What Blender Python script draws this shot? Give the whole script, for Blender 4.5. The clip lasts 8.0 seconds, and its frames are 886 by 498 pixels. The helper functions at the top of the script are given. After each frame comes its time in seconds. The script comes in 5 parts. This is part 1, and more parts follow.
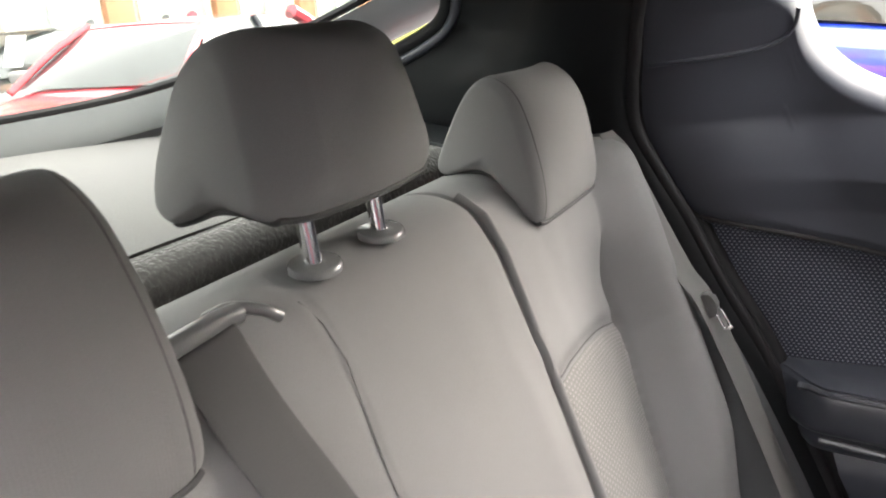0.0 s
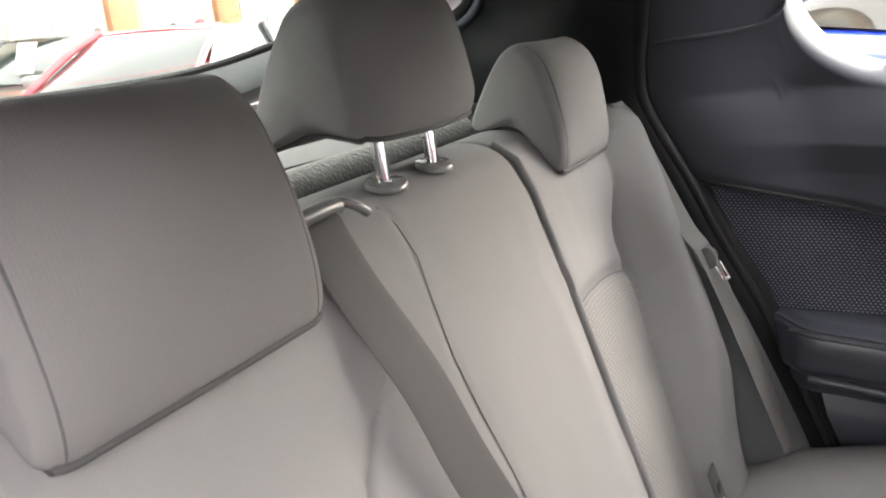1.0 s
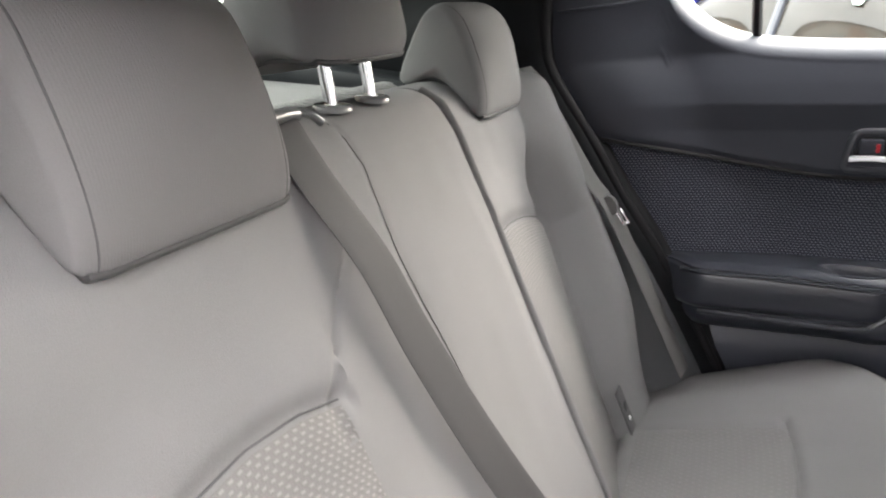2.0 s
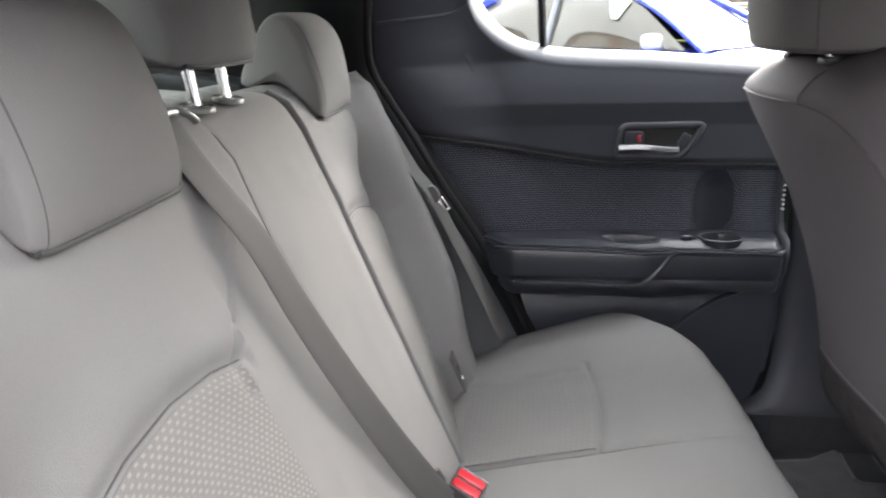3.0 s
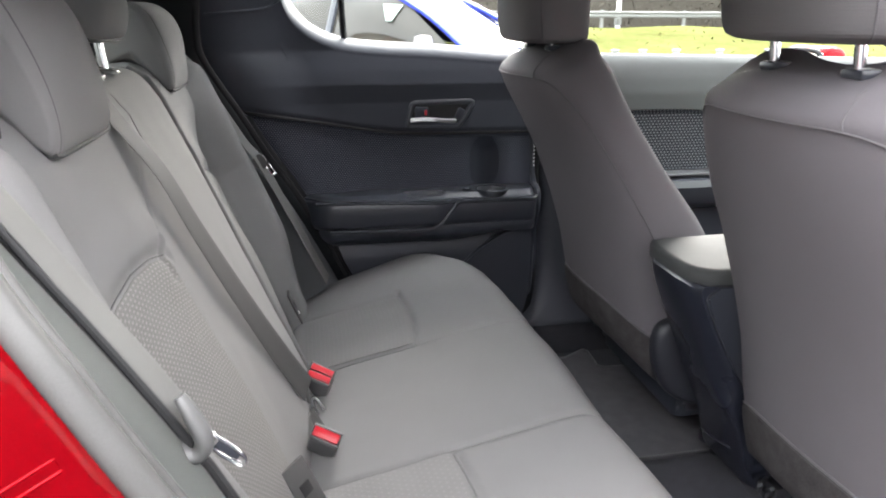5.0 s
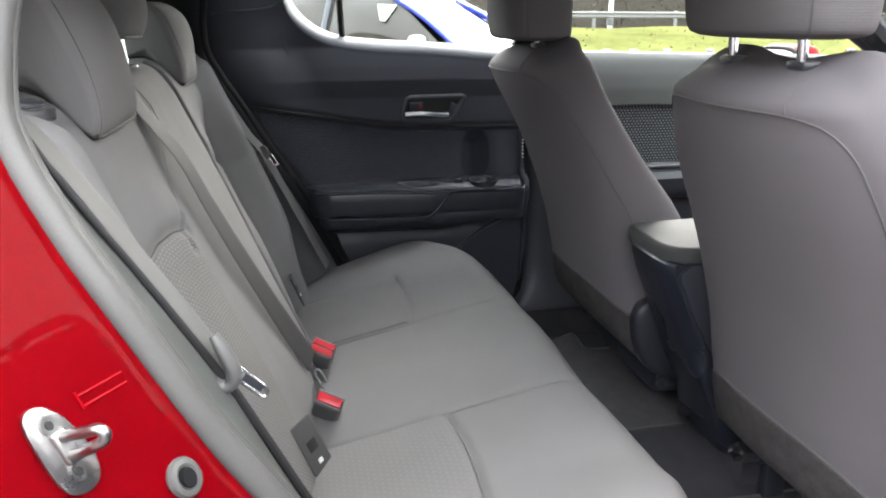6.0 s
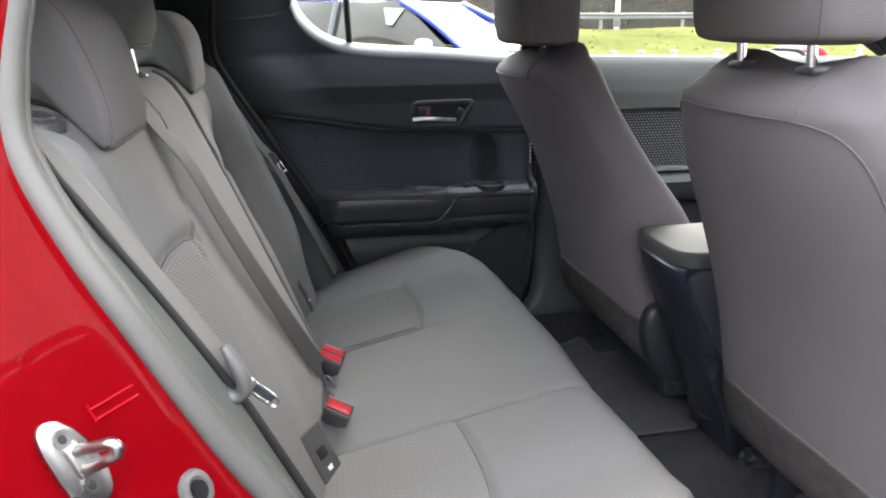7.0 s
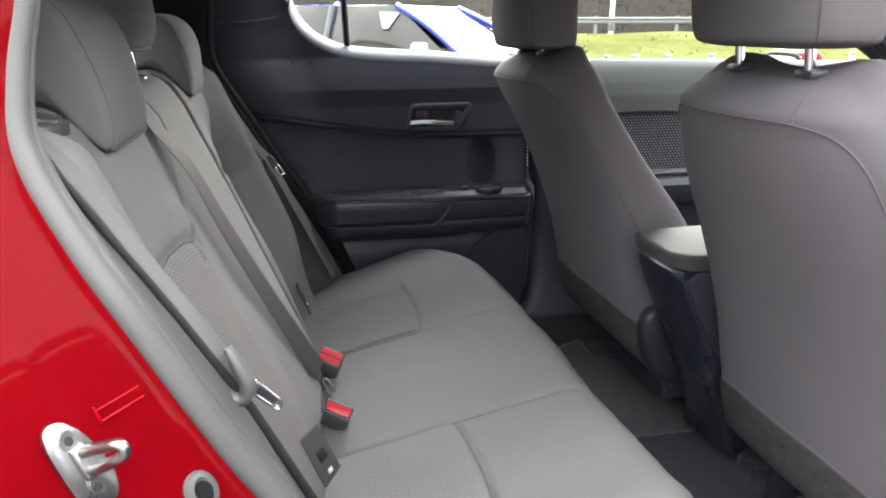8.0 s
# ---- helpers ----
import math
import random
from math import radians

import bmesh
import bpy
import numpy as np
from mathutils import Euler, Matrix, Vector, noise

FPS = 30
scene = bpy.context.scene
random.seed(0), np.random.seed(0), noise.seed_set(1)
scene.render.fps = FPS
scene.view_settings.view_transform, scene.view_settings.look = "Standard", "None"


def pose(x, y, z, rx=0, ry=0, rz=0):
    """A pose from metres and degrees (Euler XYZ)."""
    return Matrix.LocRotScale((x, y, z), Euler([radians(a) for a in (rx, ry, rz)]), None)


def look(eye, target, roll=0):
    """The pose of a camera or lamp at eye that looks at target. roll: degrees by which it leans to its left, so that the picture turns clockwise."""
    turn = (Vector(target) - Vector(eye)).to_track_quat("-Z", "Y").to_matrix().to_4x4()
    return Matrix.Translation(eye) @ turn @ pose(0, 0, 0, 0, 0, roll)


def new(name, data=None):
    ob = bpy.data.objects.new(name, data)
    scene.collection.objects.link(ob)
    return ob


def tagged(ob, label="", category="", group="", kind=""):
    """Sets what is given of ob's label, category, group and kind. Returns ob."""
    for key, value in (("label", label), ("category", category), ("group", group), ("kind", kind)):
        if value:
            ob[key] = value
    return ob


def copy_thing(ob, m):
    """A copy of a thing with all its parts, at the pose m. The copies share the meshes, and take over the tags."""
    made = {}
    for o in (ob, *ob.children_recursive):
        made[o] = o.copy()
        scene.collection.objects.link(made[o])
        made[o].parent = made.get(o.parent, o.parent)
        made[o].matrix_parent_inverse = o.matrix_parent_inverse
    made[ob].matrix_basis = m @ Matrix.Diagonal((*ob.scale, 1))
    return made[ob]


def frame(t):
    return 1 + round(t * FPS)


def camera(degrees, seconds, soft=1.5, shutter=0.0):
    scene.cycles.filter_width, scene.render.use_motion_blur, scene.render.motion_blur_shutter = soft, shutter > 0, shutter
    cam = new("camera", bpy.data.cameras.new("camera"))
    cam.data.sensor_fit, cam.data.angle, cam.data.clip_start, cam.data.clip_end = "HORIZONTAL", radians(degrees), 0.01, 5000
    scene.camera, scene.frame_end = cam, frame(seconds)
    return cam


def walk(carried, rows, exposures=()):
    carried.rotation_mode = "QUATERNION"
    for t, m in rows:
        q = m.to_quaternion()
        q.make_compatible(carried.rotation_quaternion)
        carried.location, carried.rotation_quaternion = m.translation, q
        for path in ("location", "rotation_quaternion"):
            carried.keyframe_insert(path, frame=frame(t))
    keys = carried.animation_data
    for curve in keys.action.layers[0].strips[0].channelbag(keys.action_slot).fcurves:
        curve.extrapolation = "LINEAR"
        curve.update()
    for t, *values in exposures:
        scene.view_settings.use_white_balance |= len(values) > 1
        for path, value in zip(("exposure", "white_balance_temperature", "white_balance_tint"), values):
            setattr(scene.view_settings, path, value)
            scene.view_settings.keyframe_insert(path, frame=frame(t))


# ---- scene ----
cam = camera(64.8, 8.0, 2.0, 0.3)
PATH = [
    (0, (0.083, -0.377, 1.387), (-0.904, 1.232, 0.726), -3.8),
    (0.5, (0.0865, -0.453, 1.3665), (-0.901, 1.164, 0.728), -4.0),
    (1, (0.109, -0.517, 1.35), (-0.878, 1.104, 0.7175), -3.8),
    (2.5, (0.137, -0.702, 1.27), (-0.385, 1.128, 0.653), -2.3),
    (3, (0.114, -0.773, 1.297), (-0.12, 1.112, 0.671), -1.5),
    (3.5, (0.097, -0.851, 1.312), (0.099, 1.048, 0.683), -0.8),
    (4, (0.063, -0.945, 1.317), (0.244, 0.945, 0.688), -0.4),
    (4.5, (0.049, -1.023, 1.291), (0.375, 0.847, 0.662), 0.1),
    (6, (0.017, -1.205, 1.282), (0.401, 0.655, 0.656), 0.2),
    (6.5, (0.02, -1.209, 1.284), (0.369, 0.66, 0.662), -0.1),
    (7, (0.016, -1.203, 1.289), (0.379, 0.664, 0.669), -0.3),
    (7.5, (0.013, -1.201, 1.288), (0.408, 0.661, 0.673), -0.3),
    (8, (0.008, -1.204, 1.288), (0.386, 0.663, 0.678), -0.2),
]
EXPOSURE = [(0, 3.92, 6850, 14), (1, 3.9, 6850, 14), (2.5, 3.8, 6600, 12), (3.5, 3.84, 6500, 12), (4.5, 3.64, 6450, 12), (6, 3.19, 6400, 10), (8, 3.16, 6400, 10)]
walk(cam, [(t, look(e, g, r)) for t, e, g, r in PATH], EXPOSURE)

# ---- light ----
world = bpy.data.worlds.new("overcast_sky")
scene.world = world
world.use_nodes = True
wn = world.node_tree
wn.nodes.clear()
sky = wn.nodes.new("ShaderNodeTexSky")
sky.sky_type = "NISHITA"
sky.sun_disc = False
sky.sun_elevation, sky.sun_rotation = radians(30), radians(24)
sky.air_density, sky.dust_density, sky.ozone_density = 1.0, 5.0, 1.0
mixw = wn.nodes.new("ShaderNodeMix")
mixw.data_type = "RGBA"
mixw.inputs["Factor"].default_value = 0.8
wn.links.new(sky.outputs["Color"], mixw.inputs["A"])
mixw.inputs["B"].default_value = (9.3, 9.2, 9.1, 1)
bgw = wn.nodes.new("ShaderNodeBackground")
bgw.inputs["Strength"].default_value = 0.15
outw = wn.nodes.new("ShaderNodeOutputWorld")
wn.links.new(mixw.outputs["Result"], bgw.inputs["Color"])
wn.links.new(bgw.outputs["Background"], outw.inputs["Surface"])
sun = new("sun", bpy.data.lights.new("sun", "SUN"))
sun.data.energy, sun.data.angle, sun.data.color = 1.35, radians(40), (1.0, 0.98, 0.95)
sun.matrix_world = look((3.0, 6.6, 4.2), (0, 0, 0))


# ---- materials ----
def node_math(nt, op, a, b=None, c=None):
    n = nt.nodes.new("ShaderNodeMath")
    n.operation = op
    for k, v in enumerate((a, b, c)):
        if v is None:
            continue
        if isinstance(v, (int, float)):
            n.inputs[k].default_value = v
        else:
            nt.links.new(v, n.inputs[k])
    return n.outputs[0]


def mat(name, color, rough=0.6, metal=0.0, vary=0.12, scale=6.0, grain=400.0, bump=0.15, sheen=0.0, coat=0.0, spec=0.5, rvary=0.1, depth=0.001):
    """A surface with variation at two scales (wear patches and fine grain) and a fine relief."""
    m = bpy.data.materials.new(name)
    m.use_nodes = True
    nt = m.node_tree
    b = nt.nodes["Principled BSDF"]
    tc = nt.nodes.new("ShaderNodeTexCoord")
    n1, n2 = nt.nodes.new("ShaderNodeTexNoise"), nt.nodes.new("ShaderNodeTexNoise")
    n1.inputs["Scale"].default_value, n1.inputs["Detail"].default_value = scale, 5
    n2.inputs["Scale"].default_value, n2.inputs["Detail"].default_value = grain, 2
    for n in (n1, n2):
        nt.links.new(tc.outputs["Object"], n.inputs["Vector"])
    f = node_math(nt, "ADD", node_math(nt, "MULTIPLY", node_math(nt, "SUBTRACT", n1.outputs["Fac"], 0.5), 2 * vary),
                  node_math(nt, "MULTIPLY", node_math(nt, "SUBTRACT", n2.outputs["Fac"], 0.5), 1.5 * vary))
    f = node_math(nt, "ADD", f, 1.0)
    mx = nt.nodes.new("ShaderNodeVectorMath")
    mx.operation = "SCALE"
    mx.inputs[0].default_value = color
    nt.links.new(f, mx.inputs["Scale"])
    nt.links.new(mx.outputs[0], b.inputs["Base Color"])
    r = node_math(nt, "ADD", node_math(nt, "MULTIPLY", node_math(nt, "SUBTRACT", n1.outputs["Fac"], 0.5), 2 * rvary), rough)
    nt.links.new(r, b.inputs["Roughness"])
    b.inputs["Metallic"].default_value = metal
    b.inputs["Specular IOR Level"].default_value = spec
    b.inputs["Sheen Weight"].default_value = sheen
    b.inputs["Sheen Roughness"].default_value = 0.4
    b.inputs["Coat Weight"].default_value = coat
    b.inputs["Coat Roughness"].default_value = 0.04
    if bump:
        bp = nt.nodes.new("ShaderNodeBump")
        bp.inputs["Strength"].default_value, bp.inputs["Distance"].default_value = bump, depth
        nt.links.new(n2.outputs["Fac"], bp.inputs["Height"])
        nt.links.new(bp.outputs["Normal"], b.inputs["Normal"])
    return m


def dotted(name, base, dot, pu, pv, wu, wv, rough=0.85, axes="UV", vary=0.15, sheen=0.0, slant=0.5):
    """Woven cloth with staggered light dashes; pu, pv: the pitch in metres, wu, wv: the share of it that a dash fills."""
    m = mat(name, base, rough, vary=vary, grain=1200, bump=0.3, sheen=sheen, spec=0.15)
    nt = m.node_tree
    b = nt.nodes["Principled BSDF"]
    sep = nt.nodes.new("ShaderNodeSeparateXYZ")
    if axes == "UV":
        uv = nt.nodes.new("ShaderNodeUVMap")
        nt.links.new(uv.outputs["UV"], sep.inputs[0])
        u, v = sep.outputs["X"], sep.outputs["Y"]
    else:
        tc = nt.nodes.new("ShaderNodeTexCoord")
        nt.links.new(tc.outputs["Object"], sep.inputs[0])
        u, v = sep.outputs[axes[0]], sep.outputs[axes[1]]
    row = node_math(nt, "FLOOR", node_math(nt, "DIVIDE", v, pv))
    fv = node_math(nt, "FRACT", node_math(nt, "DIVIDE", v, pv))
    fu = node_math(nt, "FRACT", node_math(nt, "ADD", node_math(nt, "DIVIDE", u, pu), node_math(nt, "MULTIPLY", row, slant)))

    def soft(x, w):
        d = node_math(nt, "ABSOLUTE", node_math(nt, "SUBTRACT", x, 0.5))
        mr = nt.nodes.new("ShaderNodeMapRange")
        nt.links.new(d, mr.inputs["Value"])
        mr.inputs["From Min"].default_value, mr.inputs["From Max"].default_value = w / 2 - 0.1, w / 2 + 0.1
        mr.inputs["To Min"].default_value, mr.inputs["To Max"].default_value = 1, 0
        return mr.outputs["Result"]
    mask = node_math(nt, "MULTIPLY", soft(fu, wu), soft(fv, wv))
    old = b.inputs["Base Color"].links[0].from_socket
    mx = nt.nodes.new("ShaderNodeMix")
    mx.data_type = "RGBA"
    nt.links.new(mask, mx.inputs["Factor"])
    nt.links.new(old, mx.inputs["A"])
    mx.inputs["B"].default_value = (*dot, 1)
    nt.links.new(mx.outputs["Result"], b.inputs["Base Color"])
    bp = nt.nodes.new("ShaderNodeBump")
    bp.inputs["Strength"].default_value, bp.inputs["Distance"].default_value = 0.5, 0.0008
    nt.links.new(mask, bp.inputs["Height"])
    nt.links.new(b.inputs["Normal"].links[0].from_socket, bp.inputs["Normal"])
    nt.links.new(bp.outputs["Normal"], b.inputs["Normal"])
    return m


def ribbed(m, axis, pitch, strength=0.4, depth=0.0006):
    """Fine ribs across one axis of the object, added to a material."""
    nt = m.node_tree
    b = nt.nodes["Principled BSDF"]
    tc, sep = nt.nodes.new("ShaderNodeTexCoord"), nt.nodes.new("ShaderNodeSeparateXYZ")
    nt.links.new(tc.outputs["Object"], sep.inputs[0])
    s = node_math(nt, "SINE", node_math(nt, "MULTIPLY", sep.outputs[axis], 2 * math.pi / pitch))
    bp = nt.nodes.new("ShaderNodeBump")
    bp.inputs["Strength"].default_value, bp.inputs["Distance"].default_value = strength, depth
    nt.links.new(s, bp.inputs["Height"])
    nt.links.new(b.inputs["Normal"].links[0].from_socket, bp.inputs["Normal"])
    nt.links.new(bp.outputs["Normal"], b.inputs["Normal"])
    return m


def glass_mat(name, color=(0.95, 0.98, 0.97)):
    m = bpy.data.materials.new(name)
    m.use_nodes = True
    nt = m.node_tree
    nt.nodes.clear()
    o, t, g, mx, fr = (nt.nodes.new("ShaderNode" + k) for k in ("OutputMaterial", "BsdfTransparent", "BsdfGlossy", "MixShader", "LayerWeight"))
    t.inputs["Color"].default_value = (*color, 1)
    g.inputs["Roughness"].default_value = 0.01
    fr.inputs["Blend"].default_value = 0.5
    nt.links.new(node_math(nt, "ADD", node_math(nt, "MULTIPLY", node_math(nt, "POWER", fr.outputs["Facing"], 5.0), 0.5), 0.025), mx.inputs[0])
    nt.links.new(t.outputs[0], mx.inputs[1])
    nt.links.new(g.outputs[0], mx.inputs[2])
    nt.links.new(mx.outputs[0], o.inputs["Surface"])
    return m


M_SEAT = mat("seat_cloth", (0.150, 0.148, 0.148), 0.85, vary=0.12, scale=5, grain=1100, bump=0.35, spec=0.12)
M_RIB = ribbed(mat("seat_ribbed_cloth", (0.140, 0.136, 0.137), 0.85, vary=0.10, scale=5, grain=1100, bump=0.3, spec=0.12), "Y", 0.0024, 0.09, 0.0003)
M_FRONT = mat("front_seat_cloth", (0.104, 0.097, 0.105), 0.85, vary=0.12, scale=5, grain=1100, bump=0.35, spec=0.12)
M_FELT = mat("felt_skirt", (0.046, 0.043, 0.044), 0.97, vary=0.55, scale=38, grain=420, bump=0.9, spec=0.1)
M_INSERT = dotted("seat_insert_cloth", (0.134, 0.130, 0.127), (0.188, 0.184, 0.177), 0.0088, 0.0050, 0.46, 0.46)
M_CUSHIN = dotted("cushion_insert_cloth", (0.148, 0.145, 0.144), (0.172, 0.169, 0.166), 0.0108, 0.0086, 0.22, 0.34)
M_DOORCLOTH = dotted("door_insert_cloth", (0.027, 0.030, 0.042), (0.185, 0.193, 0.225), 0.0066, 0.0048, 0.42, 0.42, axes="XZ", rough=0.7)
M_FRONTCLOTH = dotted("front_door_cloth", (0.030, 0.033, 0.040), (0.20, 0.21, 0.225), 0.0105, 0.0080, 0.5, 0.5, axes="XZ", rough=0.7)
M_RECESS = mat("recess_shade_plastic", (0.022, 0.025, 0.036), 0.6, vary=0.1, grain=700, bump=0.2, spec=0.3)
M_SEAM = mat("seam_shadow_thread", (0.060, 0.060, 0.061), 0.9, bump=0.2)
M_FRONTSEAM = mat("front_seat_seam_thread", (0.078, 0.073, 0.078), 0.9, bump=0.2)
M_SEAMPALE = mat("pale_seam_thread", (0.120, 0.119, 0.119), 0.9, bump=0.2)
M_PIPING = mat("dark_piping", (0.035, 0.035, 0.036), 0.8, bump=0.2)
M_PLASTIC = mat("grained_black_plastic", (0.027, 0.030, 0.040), 0.62, vary=0.15, scale=4, grain=900, bump=0.25, spec=0.32)
M_PLASTIC2 = mat("soft_dark_trim", (0.026, 0.029, 0.039), 0.55, vary=0.15, scale=4, grain=700, bump=0.3, spec=0.5)
M_GLOSSY = mat("satin_black_plastic", (0.030, 0.033, 0.042), 0.32, vary=0.1, scale=3, grain=700, bump=0.08, spec=0.5)
M_CONSOLE = mat("glossy_blue_black_plastic", (0.017, 0.019, 0.028), 0.27, vary=0.1, scale=3, grain=700, bump=0.06, spec=0.55)
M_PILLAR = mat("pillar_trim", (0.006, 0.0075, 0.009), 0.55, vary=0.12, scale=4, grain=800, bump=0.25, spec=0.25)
M_RIDGE = mat("polished_black_edge", (0.03, 0.033, 0.040), 0.25, vary=0.1, scale=3, grain=700, bump=0.03, spec=0.8)
M_RUBBER = mat("black_rubber", (0.006, 0.006, 0.007), 0.6, vary=0.2, scale=12, grain=500, bump=0.15, spec=0.2)
M_SEAL = mat("grey_rubber_seal", (0.066, 0.065, 0.063), 0.5, vary=0.15, scale=14, grain=500, bump=0.2)
M_BELT = ribbed(mat("belt_webbing", (0.10, 0.099, 0.096), 0.6, vary=0.08, scale=9, grain=900, bump=0.15, spec=0.25), "Z", 0.0024, 0.04, 0.0003)
M_BELTPL = mat("grey_belt_plastic", (0.10, 0.10, 0.105), 0.45, vary=0.1, grain=600, bump=0.1)
M_RED = mat("red_button", (0.42, 0.008, 0.02), 0.4, vary=0.08, grain=300, bump=0.05)
M_CHROME = mat("chrome", (0.82, 0.82, 0.84), 0.12, 1.0, vary=0.05, grain=300, bump=0.02, rvary=0.05)
M_SATIN = mat("satin_silver", (0.62, 0.63, 0.65), 0.3, 1.0, vary=0.05, grain=500, bump=0.04)
M_STEEL = mat("zinc_steel", (0.32, 0.315, 0.31), 0.30, 1.0, vary=0.12, scale=40, grain=500, bump=0.1)
M_PAINT = mat("red_car_paint", (0.23, 0.0004, 0.004), 0.5, 0.0, vary=0.05, scale=3, grain=2500, bump=0.0, coat=0.14, rvary=0.04, spec=0.03)
M_SHELF = mat("parcel_shelf_felt", (0.024, 0.022, 0.0215), 0.95, vary=0.30, scale=25, grain=420, bump=0.35, sheen=0.3, depth=0.001)
M_SHELFD = mat("parcel_shelf_dark_felt", (0.040, 0.038, 0.036), 0.95, vary=0.4, scale=50, grain=200, bump=1.0, sheen=0.3, depth=0.003)
M_CARPET = mat("carpet", (0.036, 0.036, 0.043), 0.97, vary=0.4, scale=40, grain=500, bump=1.0, depth=0.003)
M_MAT = mat("floor_mat_pile", (0.086, 0.085, 0.093), 0.97, vary=0.35, scale=30, grain=600, bump=1.0, depth=0.002)
M_HEAD = mat("headliner_cloth", (0.045, 0.045, 0.048), 0.95, vary=0.1, grain=900, bump=0.3)
M_GLASS = glass_mat("window_glass")
M_TINT = glass_mat("tinted_rear_glass", (0.68, 0.71, 0.69))
M_LABEL = mat("white_label", (0.8, 0.8, 0.78), 0.5, vary=0.05, grain=300, bump=0)
# Near-black colour that stands in for the shade inside gaps and recesses.
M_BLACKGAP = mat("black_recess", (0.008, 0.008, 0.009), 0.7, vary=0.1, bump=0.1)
M_ASPHALT = mat("asphalt", (0.07, 0.07, 0.072), 0.9, vary=0.3, scale=1.5, grain=60, bump=0.6, depth=0.006)
M_GRASS = mat("grass", (0.080, 0.084, 0.030), 0.9, vary=0.55, scale=0.5, grain=5, bump=0.2, depth=0.03, spec=0.0)


# ---- mesh helpers ----
def link_mesh(name, bm, material, smooth=True):
    me = bpy.data.meshes.new(name)
    bmesh.ops.recalc_face_normals(bm, faces=bm.faces)
    bm.to_mesh(me)
    bm.free()
    if smooth:
        me.polygons.foreach_set("use_smooth", [True] * len(me.polygons))
        me.set_sharp_from_angle(angle=radians(42))
    me.materials.append(material)
    return new(name, me)


def part(name, bm, material, parent=None, label="", smooth=True):
    ob = link_mesh(name, bm, material, smooth)
    if parent is not None:
        ob.parent = parent
    if label:
        tagged(ob, label)
    return ob


def thing(name, label, category, at=(0, 0, 0), group="", kind=""):
    ob = new(name)
    ob.location = at
    ob.empty_display_size = 0.05
    return tagged(ob, label, category, group, kind)


def joined(*bms):
    out = bms[0]
    for b in bms[1:]:
        me = bpy.data.meshes.new("tmp")
        b.to_mesh(me)
        b.free()
        out.from_mesh(me)
        bpy.data.meshes.remove(me)
    return out


def catmull(pts, n=8, closed=False):
    """A smooth line through the points."""
    P = [Vector(p) for p in pts]
    k = len(P)
    out = []
    for i in range(k if closed else k - 1):
        a, b, c, d = (P[(i + o) % k] if closed else P[min(max(i + o, 0), k - 1)] for o in (-1, 0, 1, 2))
        for j in range(n):
            t = j / n
            out.append(0.5 * ((2 * b) + (c - a) * t + (2 * a - 5 * b + 4 * c - d) * t * t + (3 * b - a - 3 * c + d) * t ** 3))
    if not closed:
        out.append(P[-1])
    return out


def skin(loops, cap=True, ring=True):
    """A surface over loops of equal length."""
    bm = bmesh.new()
    vs = [[bm.verts.new(p) for p in lp] for lp in loops]
    m = len(loops[0])
    for a, b in zip(vs, vs[1:]):
        for j in range(m if ring else m - 1):
            bm.faces.new((a[j], a[(j + 1) % m], b[(j + 1) % m], b[j]))
    if cap:
        bm.faces.new(vs[0][::-1])
        bm.faces.new(vs[-1])
    return bm


def tube(pts, r, seg=8, flat=1.0, side=None, closed=False):
    """A round or flattened bar along a line; side: the way across which it is flattened to flat."""
    P = [Vector(p) for p in pts]
    loops = []
    ref = Vector(side) if side else Vector((0.31, 0.17, 0.93))
    k = len(P)
    for i, p in enumerate(P):
        if closed:
            t = (P[(i + 1) % k] - P[i - 1]).normalized()
        else:
            t = (P[min(i + 1, k - 1)] - P[max(i - 1, 0)]).normalized()
        a = ref - ref.dot(t) * t
        a = a.normalized() if a.length > 1e-6 else t.orthogonal().normalized()
        b = t.cross(a)
        if not side:
            ref = a
        rr = r(i / (k - 1)) if callable(r) else r
        loops.append([p + rr * (flat * math.cos(q) * a + math.sin(q) * b) for q in (2 * math.pi * j / seg for j in range(seg))])
    if closed:
        loops.append(loops[0])
        bm = skin(loops, cap=False)
        bmesh.ops.remove_doubles(bm, verts=bm.verts, dist=1e-6)
        return bm
    return skin(loops)


def strip(pts, across, w, th=0.0014, n=8):
    """Webbing: a thin band along a line; across: one vector, or one for each point."""
    P = catmull(pts, n)
    A = [Vector(across)] * len(P) if not isinstance(across[0], (tuple, list, Vector)) else catmull(across, n)
    loops = []
    for i, p in enumerate(P):
        t = (P[min(i + 1, len(P) - 1)] - P[max(i - 1, 0)]).normalized()
        a = (A[i] - A[i].dot(t) * t).normalized()
        nn = t.cross(a)
        prof = [(-.5, .5), (-.48, .9), (-.3, 1), (.3, 1), (.48, .9), (.5, .5), (.5, -.5), (.48, -.9), (.3, -1), (-.3, -1), (-.48, -.9), (-.5, -.5)]
        loops.append([p + a * (w * u) + nn * (th * 0.5 * v) for u, v in prof])
    return skin(loops)


def prism(poly, place, d0, d1, bevel=0.0, seg=2):
    """A plate with the outline poly (2D), laid into space by place(u, v, d), between the depths d0 and d1."""
    bm = bmesh.new()
    a = [bm.verts.new(place(u, v, d0)) for u, v in poly]
    b = [bm.verts.new(place(u, v, d1)) for u, v in poly]
    k = len(poly)
    bm.faces.new(a)
    top = bm.faces.new(b[::-1])
    for i in range(k):
        bm.faces.new((a[i], b[i], b[(i + 1) % k], a[(i + 1) % k]))
    if bevel:
        bmesh.ops.bevel(bm, geom=list(top.edges), offset=bevel, segments=seg, profile=0.5, affect="EDGES")
    return bm


